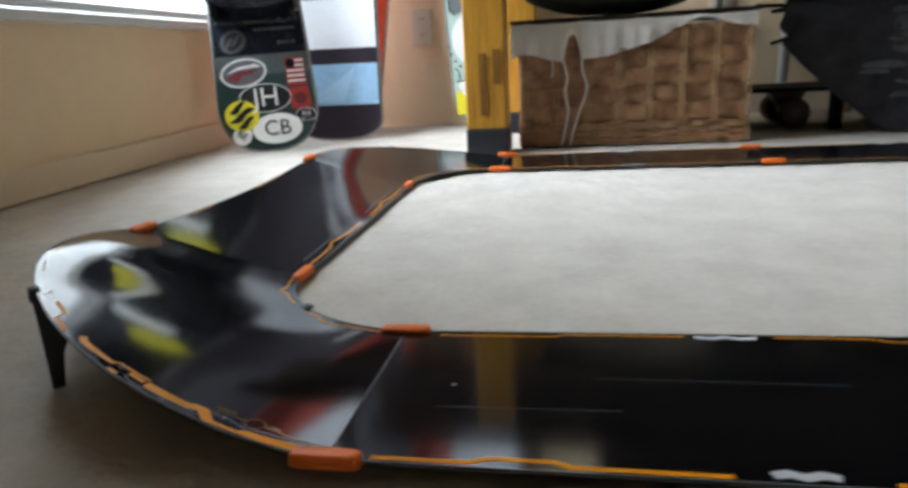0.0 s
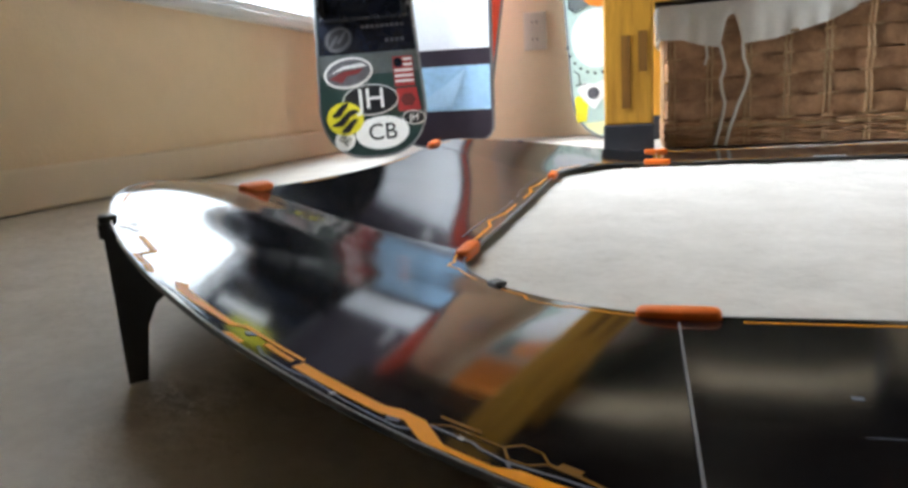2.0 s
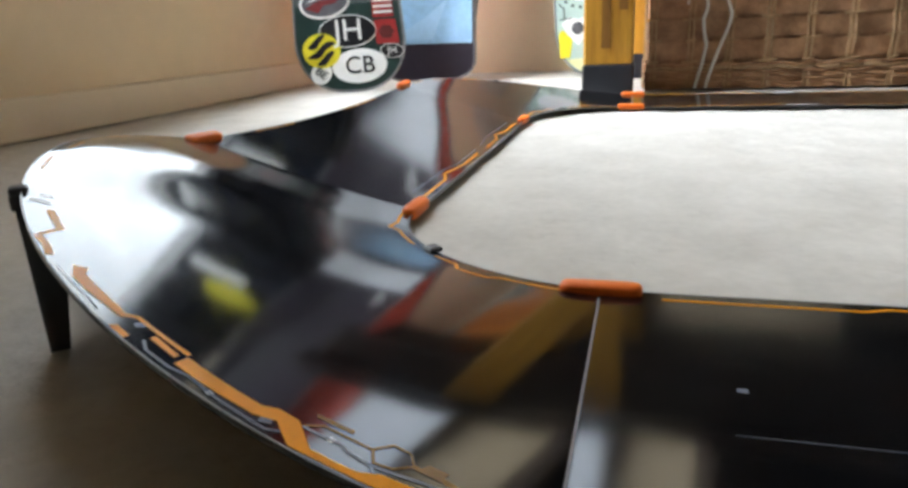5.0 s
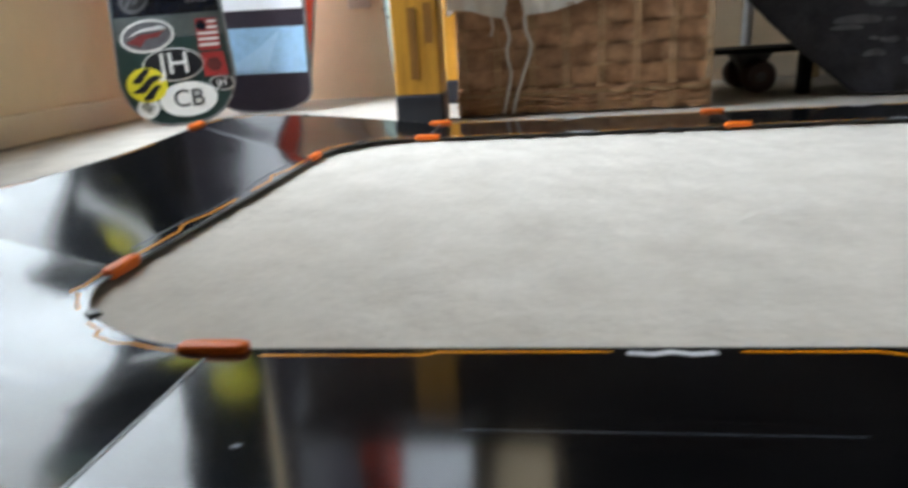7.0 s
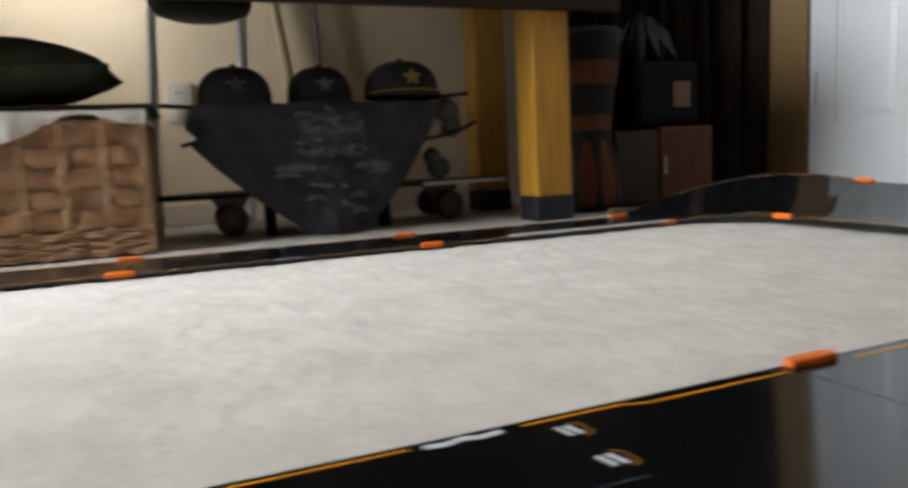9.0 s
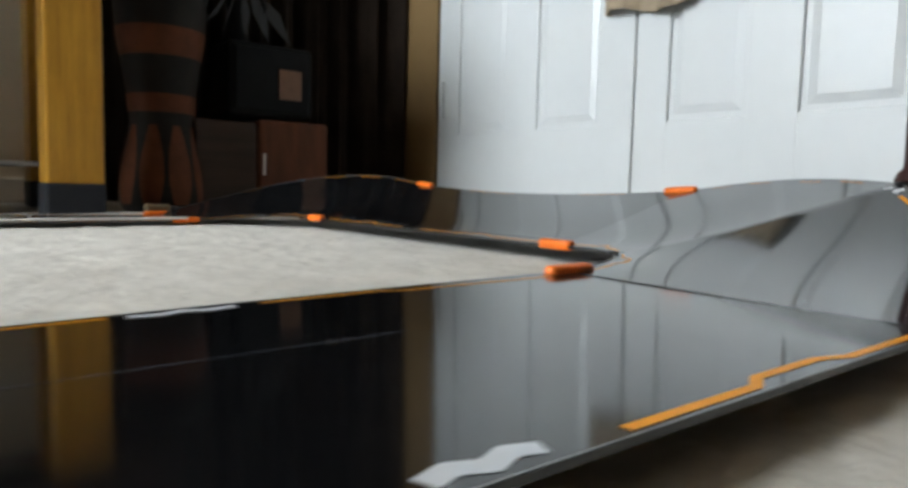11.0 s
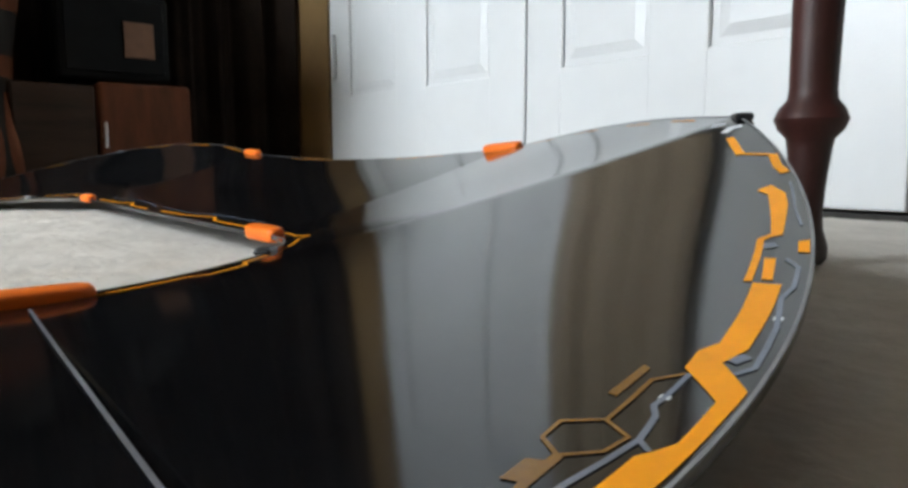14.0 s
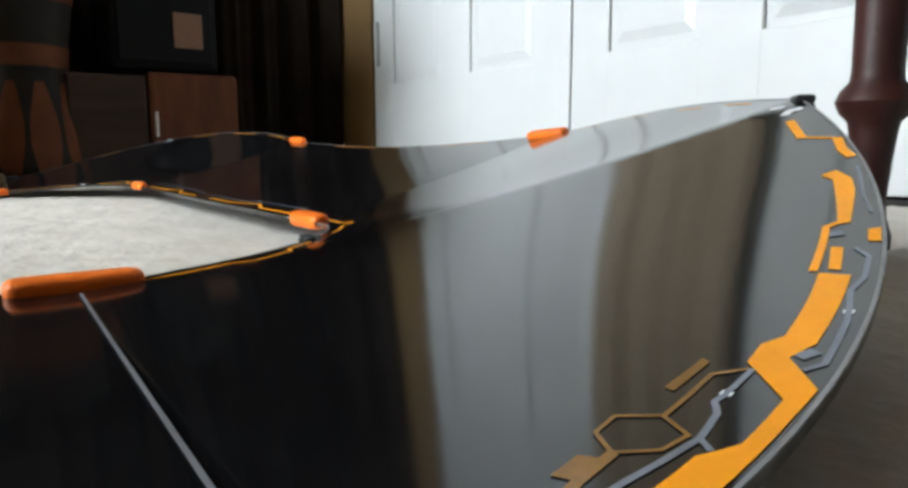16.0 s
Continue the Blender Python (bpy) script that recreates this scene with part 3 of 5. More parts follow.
def seam(fn, s, skew=0.0):
    bm = stripe(fn, [(s + skew * 0.07, 0.07), (s + skew * 0.3, 0.3), (s + skew * 0.6, 0.6), (s + skew * 0.93, 0.93)], 0.0010, h=0.0007)
    part("seam_strip", bm, SEAM, track, "pale strip along the joint of two sheets")


def clip_mesh():
    """A rounded bar with soft top edges."""
    bm = bmesh.new()
    rows = []
    for inset, z in ((0.0010, -0.0035), (0.0, -0.0025), (0.0, 0.0025), (0.0006, 0.0038), (0.0016, 0.0046), (0.0032, 0.0050)):
        ring = []
        for k in range(28):
            t = 2 * math.pi * k / 28
            c, s = math.cos(t), math.sin(t)
            ring.append(bm.verts.new((math.copysign(abs(c) ** 0.35, c) * (0.0200 - inset), math.copysign(abs(s) ** 0.55, s) * (0.0058 - inset), z)))
        rows.append(ring)
    for p, q in zip(rows, rows[1:]):
        for k in range(28):
            bm.faces.new((p[k], p[(k + 1) % 28], q[(k + 1) % 28], q[k]))
    bm.faces.new(rows[0])
    bm.faces.new(rows[-1])
    me = bpy.data.meshes.new("clip")
    bmesh.ops.recalc_face_normals(bm, faces=bm.faces)
    bm.to_mesh(me)
    bm.free()
    me.materials.append(CLIP)
    me.shade_smooth()
    me.set_sharp_from_angle(angle=radians(50))
    return me


CLIP_MESH = clip_mesh()


def clip(fn, s, u):
    e = 0.02
    t = (fn(min(s + e, 1), u) - fn(max(s - e, 0), u)).normalized()
    p, n = lift(fn, s, u, 0.0)
    y = n.cross(t).normalized()
    m = Matrix((t, y, n)).transposed().to_4x4()
    ob = new("clip", CLIP_MESH)
    adopt(ob, track)
    ob.matrix_basis = Matrix.Translation(p) @ m


def leg(fn):
    """The black plastic prop under the middle of a banked corner."""
    top, inn = fn(0.5, 1.0), fn(0.5, 0.0)
    out = Vector((top.x - inn.x, top.y - inn.y, 0)).normalized()
    side = Vector((-out.y, out.x, 0))
    h = top.z - 0.001
    m = Matrix((out, side, Vector((0, 0, 1)))).transposed().to_4x4()
    m.translation = Vector((top.x, top.y, 0)) - side * 0.0035
    prof = [(0.0035, h), (0.0030, 0.0), (-0.0050, 0.0), (-0.0085, h * 0.34), (-0.013, h * 0.47), (-0.021, h * 0.55), (-0.036, h * 0.57), (-0.052, h * 0.50), (-0.044, h * 0.62), (-0.024, h * 0.80), (-0.006, h * 0.965)]
    support = part("support_leg", prism(prof, 0.007, m), LEG, track, "black plastic corner support leg")
    m2 = m.copy()
    m2.translation = Vector((top.x, top.y, 0))
    bm = box(-0.003, 0.0045, -0.0045, 0.0045, h - 0.001, h + 0.0024, 0.0012, m=m2)
    box(0.002, 0.005, -0.003, 0.003, h - 0.008, h - 0.001, 0.001, bm=bm, m=m2)
    part("hook", bm, LEG, support)
    m3 = m.copy()
    m3.translation = Vector((inn.x, inn.y, 0))
    bm = box(-0.004, 0.005, -0.0055, 0.0055, inn.z - 0.001, inn.z + 0.0025, 0.0018, m=m3)
    part("inner_hook", bm, LEG, track, "black plastic hook on the inner edge")


for i in range(3):
    for side in (-1, 1):
        fn = straight(i * L, side)
        section(fn, 20, "flat")
        for u in (0.015, 1.0):
            clip(fn, 0.0, u)
            if i == 2:
                clip(fn, 1.0, u)
        seam(fn, -0.035 if i == 2 and side < 0 else 0.0)
        if i == 2:
            seam(fn, 1.0, -0.010 if side < 0 else 0.0)
for x0, sign, zs in ((0.0, -1, ZL), (X1, 1, ZR)):
    fn = side_run(x0, sign, zs, SL if sign < 0 else SR)
    section(fn, 24, "side")
    for s in (0.0, 1.0):
        for u in (0.015, 1.0):
            clip(fn, s, u)
for cx, cy, a0, a1, zs, far in ((0, C, -90, -180, ZL, False), (X1, C, -90, 0, ZR, False), (0, FAR - C, 90, 180, ZL, True), (X1, FAR - C, 90, 0, ZR, True)):
    fn = corner(cx, cy, a0, a1, zs, SL if cx == 0 else SR, far, cx > 0 and not far, cx == 0 and not far)
    section(fn, 64, "corner", far)
    leg(fn)
# small white and amber marks on the near run
fn = straight(L, -1)
for u in (0.12, 0.32):
    for d in (0.0, 0.012):
        part("wedge_mark", stripe(fn, [(0.600 + d, u - 0.035), (0.606 + d, u + 0.03)], 0.0034), PALE, track, "white wedge mark on the sheet")
    part("arc_mark", stripe(fn, [(0.617, u - 0.05), (0.628, u - 0.03), (0.630, u + 0.03), (0.620, u + 0.05)], 0.0024), AMBER, track, "amber arc beside a white mark")


# ---- the desk ----
def desk():
    e = thing("desk", (0.65, 1.2, 0), "wooden desk with golden pine legs and a dark brown apron", "desk")
    for cx, cy in ((-0.048, 1.03), (1.337, 1.06), (0.0, 1.42), (1.36, 1.44)):
        leg_ = part("leg", box(cx - 0.044, cx + 0.044, cy - 0.044, cy + 0.044, 0.055, 0.578, 0.004), PINE, e, "golden pine square leg")
        part("foot", box(cx - 0.046, cx + 0.046, cy - 0.046, cy + 0.046, 0.0, 0.056, 0.004), BOOT, leg_, "black rubber foot")
        if cx < -0.02:
            part("inlay", box(-0.060, -0.044, cy - 0.0455, cy - 0.040, 0.085, 0.215), SLOT, leg_, "darker wooden inlay")
            part("inlay", box(-0.030, -0.014, cy - 0.0455, cy - 0.040, 0.150, 0.222), SLOT, leg_, "darker wooden inlay")
    part("apron", box(-0.34, 1.50, 0.990, 1.016, 0.452, 0.578, 0.004), WALNUT, e, "dark brown front apron")
    part("apron", box(-0.34, 1.50, 1.464, 1.49, 0.565, 0.578, 0.003), WALNUT, e, "dark brown rear apron")
    for x in (-0.34, 1.474):
        part("apron", box(x, x + 0.026, 1.016, 1.464, 0.54, 0.578, 0.004), WALNUT, e, "dark brown side apron")
    part("desktop", box(-0.36, 1.54, 0.95, 1.53, 0.578, 0.610, 0.006), WALNUT, e, "dark brown wooden desktop")


# ---- snowboards ----
def board_outline(width, waist, length, n=14, tail_h=0.115):
    """Half the outline, from the tail up: (half width, height)."""
    tail = [(width / 2 * math.sin(math.pi / 2 * k / n) ** 0.75, tail_h * (1 - math.cos(math.pi / 2 * k / n))) for k in range(n + 1)]
    body = []
    for k in range(1, 22):
        v = k / 22
        body.append((width / 2 - (width - waist) / 2 * math.sin(math.pi * v) ** 1.0, tail_h + (length - 2 * tail_h) * v))
    return tail + body + [(a, length - b) for a, b in reversed(tail)]


def half_width(rows, b):
    return float(np.interp(b, [r[1] for r in rows], [r[0] for r in rows]))


def board_matrix(x, y, lean, yaw=0.0, roll=0.0):
    return Matrix.Translation((x, y, 0.004)) @ Euler((0, 0, radians(yaw))).to_matrix().to_4x4() @ Euler((radians(-lean), 0, 0)).to_matrix().to_4x4() @ Euler((0, radians(roll), 0)).to_matrix().to_4x4()


def band(rows, b0, b1, m, inset=0.004, lift_=0.0012, a0=None, a1=None):
    """A strip of the board's face between two heights, following its outline."""
    n = max(3, int((b1 - b0) / 0.02))
    left, right = [], []
    for k in range(n + 1):
        b = b0 + (b1 - b0) * k / n
        h = max(0.002, half_width(rows, b) - inset)
        right.append((h if a1 is None else min(h, a1), b))
        left.append((-h if a0 is None else max(-h, a0), b))
    return prism(right + left[::-1], 0.001, m @ Matrix.Translation((0, -lift_, 0)))


def snowboard(name, label, x, y, width, waist, length, lean, yaw, roll, base, tail_h=0.115):
    rows = board_outline(width, waist, length, 14, tail_h)
    m = board_matrix(x, y, lean, yaw, roll)
    e = thing(name, (x, y, 0), label, "snowboard", "snowboards by the wall")
    out = rows + [(-a, b) for a, b in reversed(rows[1:-1])]
    part("board", prism(out, 0.010, m), base, e)
    rim = bmesh.new()
    for sgn in (-1, 1):
        rod([m @ Vector((sgn * a, 0.005, b)) for a, b in rows], 0.0056, 6, rim)
    part("edge", rim, EDGE, e, "grey metal edge")
    return e, rows, m


def sticker(e, outline, mat, m, label, level=1):
    return part("sticker", prism(outline, 0.0008, m @ Matrix.Translation((0, -0.0012 - 0.0009 * level, 0))), mat, e, label)


def letters_on(e, body, size, a, b, m, mat, level, turn=0.0, label=""):
    bm = lettering(body, size)
    bmesh.ops.transform(bm, matrix=m @ Matrix.Translation((a, -0.0014 - 0.0009 * level, b)) @ Matrix.Rotation(radians(90), 4, "X") @ Matrix.Rotation(turn, 4, "Z"), verts=bm.verts)
    return part("letters", bm, mat, e, label)


def binding(e, m, b):
    """A strap binding on a board's face: plate, side rails, high back and straps."""
    at = m @ Matrix.Translation((0, -0.002, b))
    bm = box(-0.115, 0.115, -0.022, 0.0, -0.055, 0.055, 0.008, m=at)
    body = part("binding_plate", bm, NAVY, e, "black navy binding plate")
    for a in (-0.115, 0.100):
        part("side_rail", box(a, a + 0.015, -0.095, -0.018, -0.045, 0.05, 0.006, m=at), DARK, body)
    for d, r in ((-0.055, 0.014), (-0.085, 0.011)):
        pts = [at @ Vector((-0.118 * math.cos(t), d - 0.05 * math.sin(t), 0.02 - 0.04 * math.sin(t))) for t in (math.pi * k / 12 for k in range(13))]
        part("strap", rod(pts, r, 8), NAVY, body, "padded black strap", smooth=True)
    hb = sheet(lambda s, u: at @ Vector((0.100 * math.cos(math.pi * (0.05 + 0.9 * s)), -0.03 - 0.15 * u, 0.055 + 0.035 * math.sin(math.pi * s) - 0.03 * u)), 14, 6, 0.006)
    part("high_back", hb, NAVY, body, "tall black navy heel shell", smooth=True)
    part("buckle", box(0.100, 0.126, -0.085, -0.05, -0.038, 0.0, 0.004, m=at), PEWTER, body, "dark metal buckle")


def bars(m, a, b, w, h, n, mat, parent, label="", level=1):
    """Plain bars in place of lettering that cannot be read."""
    for k in range(n):
        x0 = a + w * k / n
        bm = prism([(x0, b), (x0 + w / n * 0.7, b), (x0 + w / n * 0.7, b + h), (x0, b + h)], 0.0006, m @ Matrix.Translation((0, -0.0012 - 0.0009 * level, 0)))
        part("lettering_bar", bm, mat, parent, label)


def boards():
    e, rows, m = snowboard("snowboard", "dark green snowboard covered in stickers with black bindings", -0.634, 1.180, 0.247, 0.212, 1.42, 11, 20, -1.5, GREEN)
    k = 0.247 / 0.278
    m = m @ Matrix.Translation((0, 0, 0.012)) @ Matrix.Diagonal((k, 1, k, 1))
    rows = [(a / k, b / k) for a, b in rows]
    part("topsheet_panel", band(rows, 0.262, 1.34, m), NAVY, e, "black navy upper topsheet")
    part("topsheet_panel", band(rows, 0.205, 0.262, m), material("grey_green_topsheet", (0.085, 0.10, 0.098), 0.3, vary=0.3, scale=16), e, "grey-green fading band")
    bars(m, -0.012, 0.328, 0.120, 0.008, 9, ASH, e, "unreadable pale lettering")
    bars(m, 0.05, 0.288, 0.055, 0.009, 4, ASH, e, "unreadable pale lettering")
    s = sticker(e, ellipse(-0.074, 0.302, 0.040, 0.034, turn=0.6), STICK_B, m, "round black sticker with a grey outline")
    part("ring", prism(ellipse(-0.074, 0.302, 0.036, 0.030, turn=0.6), 0.0006, m @ Matrix.Translation((0, -0.0032, 0))), ASH, s)
    part("bolt", prism(ellipse(-0.073, 0.303, 0.030, 0.023, turn=0.6), 0.0006, m @ Matrix.Translation((0, -0.0042, 0))), STICK_B, s)
    for d in (-0.011, 0.009):
        part("swirl_mark", prism(ellipse(-0.074 + d, 0.302 + 0.4 * d, 0.020, 0.0045, 20, 0.95), 0.0006, m @ Matrix.Translation((0, -0.0050, 0))), ASH, s, "grey swirl")
    s = sticker(e, ellipse(-0.056, 0.212, 0.066, 0.041, turn=0.14), STICK_W, m, "oval sticker with a white rim")
    part("field", prism(ellipse(-0.056, 0.212, 0.060, 0.035, turn=0.14), 0.0006, m @ Matrix.Translation((0, -0.0032, 0))), material("grey_sticker", (0.10, 0.10, 0.11), 0.35, vary=0.2, scale=60), s, "grey field")
    part("swoosh", prism([(-0.108, 0.198), (-0.07, 0.216), (-0.03, 0.219), (-0.012, 0.226), (-0.03, 0.208), (-0.06, 0.204), (-0.075, 0.185)], 0.0006, m @ Matrix.Translation((0, -0.0042, 0))), material("maroon_print", (0.16, 0.02, 0.02), 0.4, vary=0.2, scale=60), s, "dark red shape")
    bm = prism([(-0.105, 0.210), (-0.07, 0.229), (-0.02, 0.236), (-0.005, 0.226), (-0.012, 0.2315), (-0.03, 0.2285), (-0.07, 0.222)], 0.0006, m @ Matrix.Translation((0, -0.0046, 0)))
    part("swoosh", bm, STICK_W, s, "thin white line")
    s = sticker(e, ellipse(-0.004, 0.136, 0.075, 0.042), STICK_W, m, "black oval sticker with white letters JH")
    part("field", prism(ellipse(-0.004, 0.136, 0.072, 0.039), 0.0006, m @ Matrix.Translation((0, -0.0032, 0))), STICK_B, s)
    letters_on(s, "JH", 0.078, -0.002, 0.136, m, STICK_W, 3.6, label="white letters")
    s = sticker(e, ellipse(0.019, 0.046, 0.072, 0.044, turn=0.05), STICK_W, m, "white oval sticker with black letters CB", 2)
    letters_on(s, "CB", 0.062, 0.020, 0.046, m, STICK_B, 3.6, label="black letters")
    s = sticker(e, ellipse(0.107, 0.079, 0.031, 0.019, turn=-0.1), STICK_W, m, "small black oval sticker with white letters JH")
    part("field", prism(ellipse(0.107, 0.079, 0.029, 0.017, turn=-0.1), 0.0006, m @ Matrix.Translation((0, -0.0032, 0))), STICK_B, s)
    letters_on(s, "JH", 0.026, 0.107, 0.079, m, STICK_W, 3.6, label="white letters")
    s = sticker(e, ellipse(-0.076, 0.090, 0.049, 0.044), YELLOW, m, "round yellow sticker with black leaf shapes", 3)
    for d, ra in ((0.024, 0.026), (0.0, 0.040), (-0.024, 0.026)):
        leaf = [(-0.076 + u * math.cos(0.45) - v * math.sin(0.45), 0.090 + u * math.sin(0.45) + v * math.cos(0.45)) for u, v in
                [(ra * math.cos(t) + 0.004 * math.sin(2 * t), d + 0.0088 * math.sin(t) + 0.005 * math.sin(ra * 40 * math.cos(t) * 2)) for t in (2 * math.pi * k / 28 for k in range(28))]]
        part("leaf_mark", prism(leaf, 0.0006, m @ Matrix.Translation((0, -0.0052, 0))), STICK_B, s, "black leaf-shaped mark")
    s = sticker(e, ellipse(-0.082, 0.033, 0.026, 0.029, turn=-0.7), STICK_W, m, "small white oval sticker with worn lettering", 2)
    letters_on(s, "BE", 0.030, -0.082, 0.033, m, STICK_B, 3.6, turn=-0.7, label="dark letters")
    s = sticker(e, [(0.064, 0.166), (0.118, 0.166), (0.118, 0.246), (0.064, 0.246)], RED, m, "red and white striped sticker with a dark corner")
    bm = bmesh.new()
    for k in range(5):
        z = 0.176 + 0.0145 * k
        prism([(0.067 if k < 3 else 0.092, z), (0.116, z), (0.116, z + 0.006), (0.067 if k < 3 else 0.092, z + 0.006)], 0.0006, m @ Matrix.Translation((0, -0.0032, 0)), bm)
    part("white_stripes", bm, STICK_W, s)
    part("corner_field", prism(ellipse(0.078, 0.229, 0.012, 0.013), 0.0006, m @ Matrix.Translation((0, -0.0032, 0))), NAVY, s)
    s = sticker(e, [(0.068, 0.098), (0.128, 0.098), (0.122, 0.160), (0.066, 0.160)], RED, m, "square dark red sticker")
    part("field", prism(ellipse(0.096, 0.128, 0.021, 0.019, 6), 0.0006, m @ Matrix.Translation((0, -0.0032, 0))), material("dark_red_print", (0.10, 0.02, 0.018), 0.4, vary=0.2, scale=60), s)
    sticker(e, ellipse(0.035, 0.72, 0.075, 0.05, turn=0.3), YELLOW, m, "large yellow sticker between the bindings")
    sticker(e, [(-0.10, 0.60), (0.04, 0.60), (0.04, 0.65), (-0.10, 0.65)], STICK_W, m, "white rectangular sticker")
    for b in (0.398, 0.93):
        binding(e, m, b)

    e, rows, m = snowboard("snowboard", "white and light blue striped snowboard leaning by the wall", -0.518, 1.372, 0.245, 0.236, 1.50, 8, 5, 0.6, PLUM, 0.05)
    k = 0.93
    m = m @ Matrix.Translation((0, 0, 0.009)) @ Matrix.Diagonal((k, 1, k, 1))
    rows = [(a / k, b / k) for a, b in rows]
    for b0, b1, mt, lb in ((0.09, 0.212, BLUE, "light blue band"), (0.258, 0.402, ICE, "white band")):
        part("colour_band", band(rows, b0, b1, m), mt, e, lb)
    part("facet", prism([(-0.10, 0.10), (0.02, 0.10), (0.06, 0.205), (0.00, 0.16)], 0.0006, m @ Matrix.Translation((0, -0.0030, 0))), material("pale_blue_facet", (0.42, 0.63, 0.84), 0.22, vary=0.1, scale=10), e, "paler blue facet")
    for q in range(6):
        bars(m, 0.078, 0.432 + 0.014 * q, 0.026, 0.009, 1, STICK_W, e, "unreadable white lettering")
    bm = bmesh.new()
    for a, b in ((-0.118, 0.225), (-0.118, 0.245), (-0.118, 0.27)):
        prism(ellipse(a, b, 0.005, 0.005, 12), 0.001, m @ Matrix.Translation((0, -0.003, 0)), bm)
    part("insert", bm, STEEL, e, "round metal inserts")
    e, rows, m = snowboard("snowboard", "orange-red snowboard leaning behind a blue and white one", -0.572, 1.495, 0.250, 0.236, 1.48, 7, 0, 9, REDEDGE, 0.09)

    e, rows, m = snowboard("snowboard", "pale teal snowboard with white and orange graphics", -0.076, 1.500, 0.235, 0.222, 1.50, 6.5, 0, -5, TEAL)
    s = sticker(e, ellipse(-0.045, 0.26, 0.062, 0.075), ICE, m, "large white rounded graphic")
    sticker(e, ellipse(-0.02, 0.375, 0.05, 0.038), ORG, m, "orange rounded graphic", 2)
    sticker(e, [(-0.114, 0.05), (-0.088, 0.05), (-0.078, 0.105), (-0.105, 0.12), (-0.114, 0.11)], YELLOW, m, "yellow flame graphic")
    s = sticker(e, [(-0.105, 0.135), (-0.085, 0.15), (-0.06, 0.142), (-0.035, 0.15), (-0.022, 0.135), (-0.04, 0.105), (-0.065, 0.078), (-0.09, 0.105)], STICK_W, m, "white shield-shaped sticker", 2)
    part("rosette", prism(ellipse(-0.064, 0.12, 0.016, 0.016, 10), 0.0006, m @ Matrix.Translation((0, -0.0042, 0))), ASH, s, "grey rosette")
    bm = bmesh.new()
    for k in range(12):
        t = math.pi * (1.05 + 0.9 * k / 11)
        prism(ellipse(-0.045 + 0.075 * math.cos(t), 0.26 + 0.09 * math.sin(t), 0.004, 0.004, 8), 0.0006, m @ Matrix.Translation((0, -0.0024, 0)), bm)
    part("dot_row", bm, STICK_B, e, "row of dark dots")
    part("colour_band", band(rows, 0.44, 0.60, m, a1=0.03), ORG, e, "broad orange band")
    cream = material("pale_yellow_topsheet", (0.70, 0.66, 0.36), 0.3, vary=0.12, scale=20)
    part("colour_band", band(rows, 0.012, 0.045, m), cream, e, "pale yellow tail band")
    sticker(e, [(-0.012, 0.07), (0.10, 0.065), (0.10, 0.165), (0.02, 0.16), (-0.005, 0.12)], cream, m, "pale yellow patch")
    slate = material("slate_grey_topsheet", (0.16, 0.19, 0.19), 0.3, vary=0.2, scale=20)
    sticker(e, [(-0.108, 0.345), (-0.085, 0.333), (-0.03, 0.352), (0.0, 0.40), (-0.10, 0.43)], slate, m, "slate-grey angular graphic")
    for a, b in (((-0.104, 0.43), (-0.104, 0.345)), ((-0.104, 0.345), (-0.088, 0.33)), ((-0.108, 0.185), (-0.096, 0.172)), ((-0.096, 0.172), (-0.096, 0.148)), ((-0.108, 0.146), (-0.078, 0.146))):
        part("outline_mark", rod([m @ Vector((a[0], -0.0022, a[1])), m @ Vector((b[0], -0.0022, b[1]))], 0.0017, 6), STICK_B, e, "thin dark outline")
    part("colour_band", band(rows, 0.62, 1.40, m), ICE, e, "broad white upper half")


# ---- basket with liner, board and cushion ----
BX0, BX1, BY0, BY1, BZ = 0.02, 0.505, 1.075, 1.42, 0.252


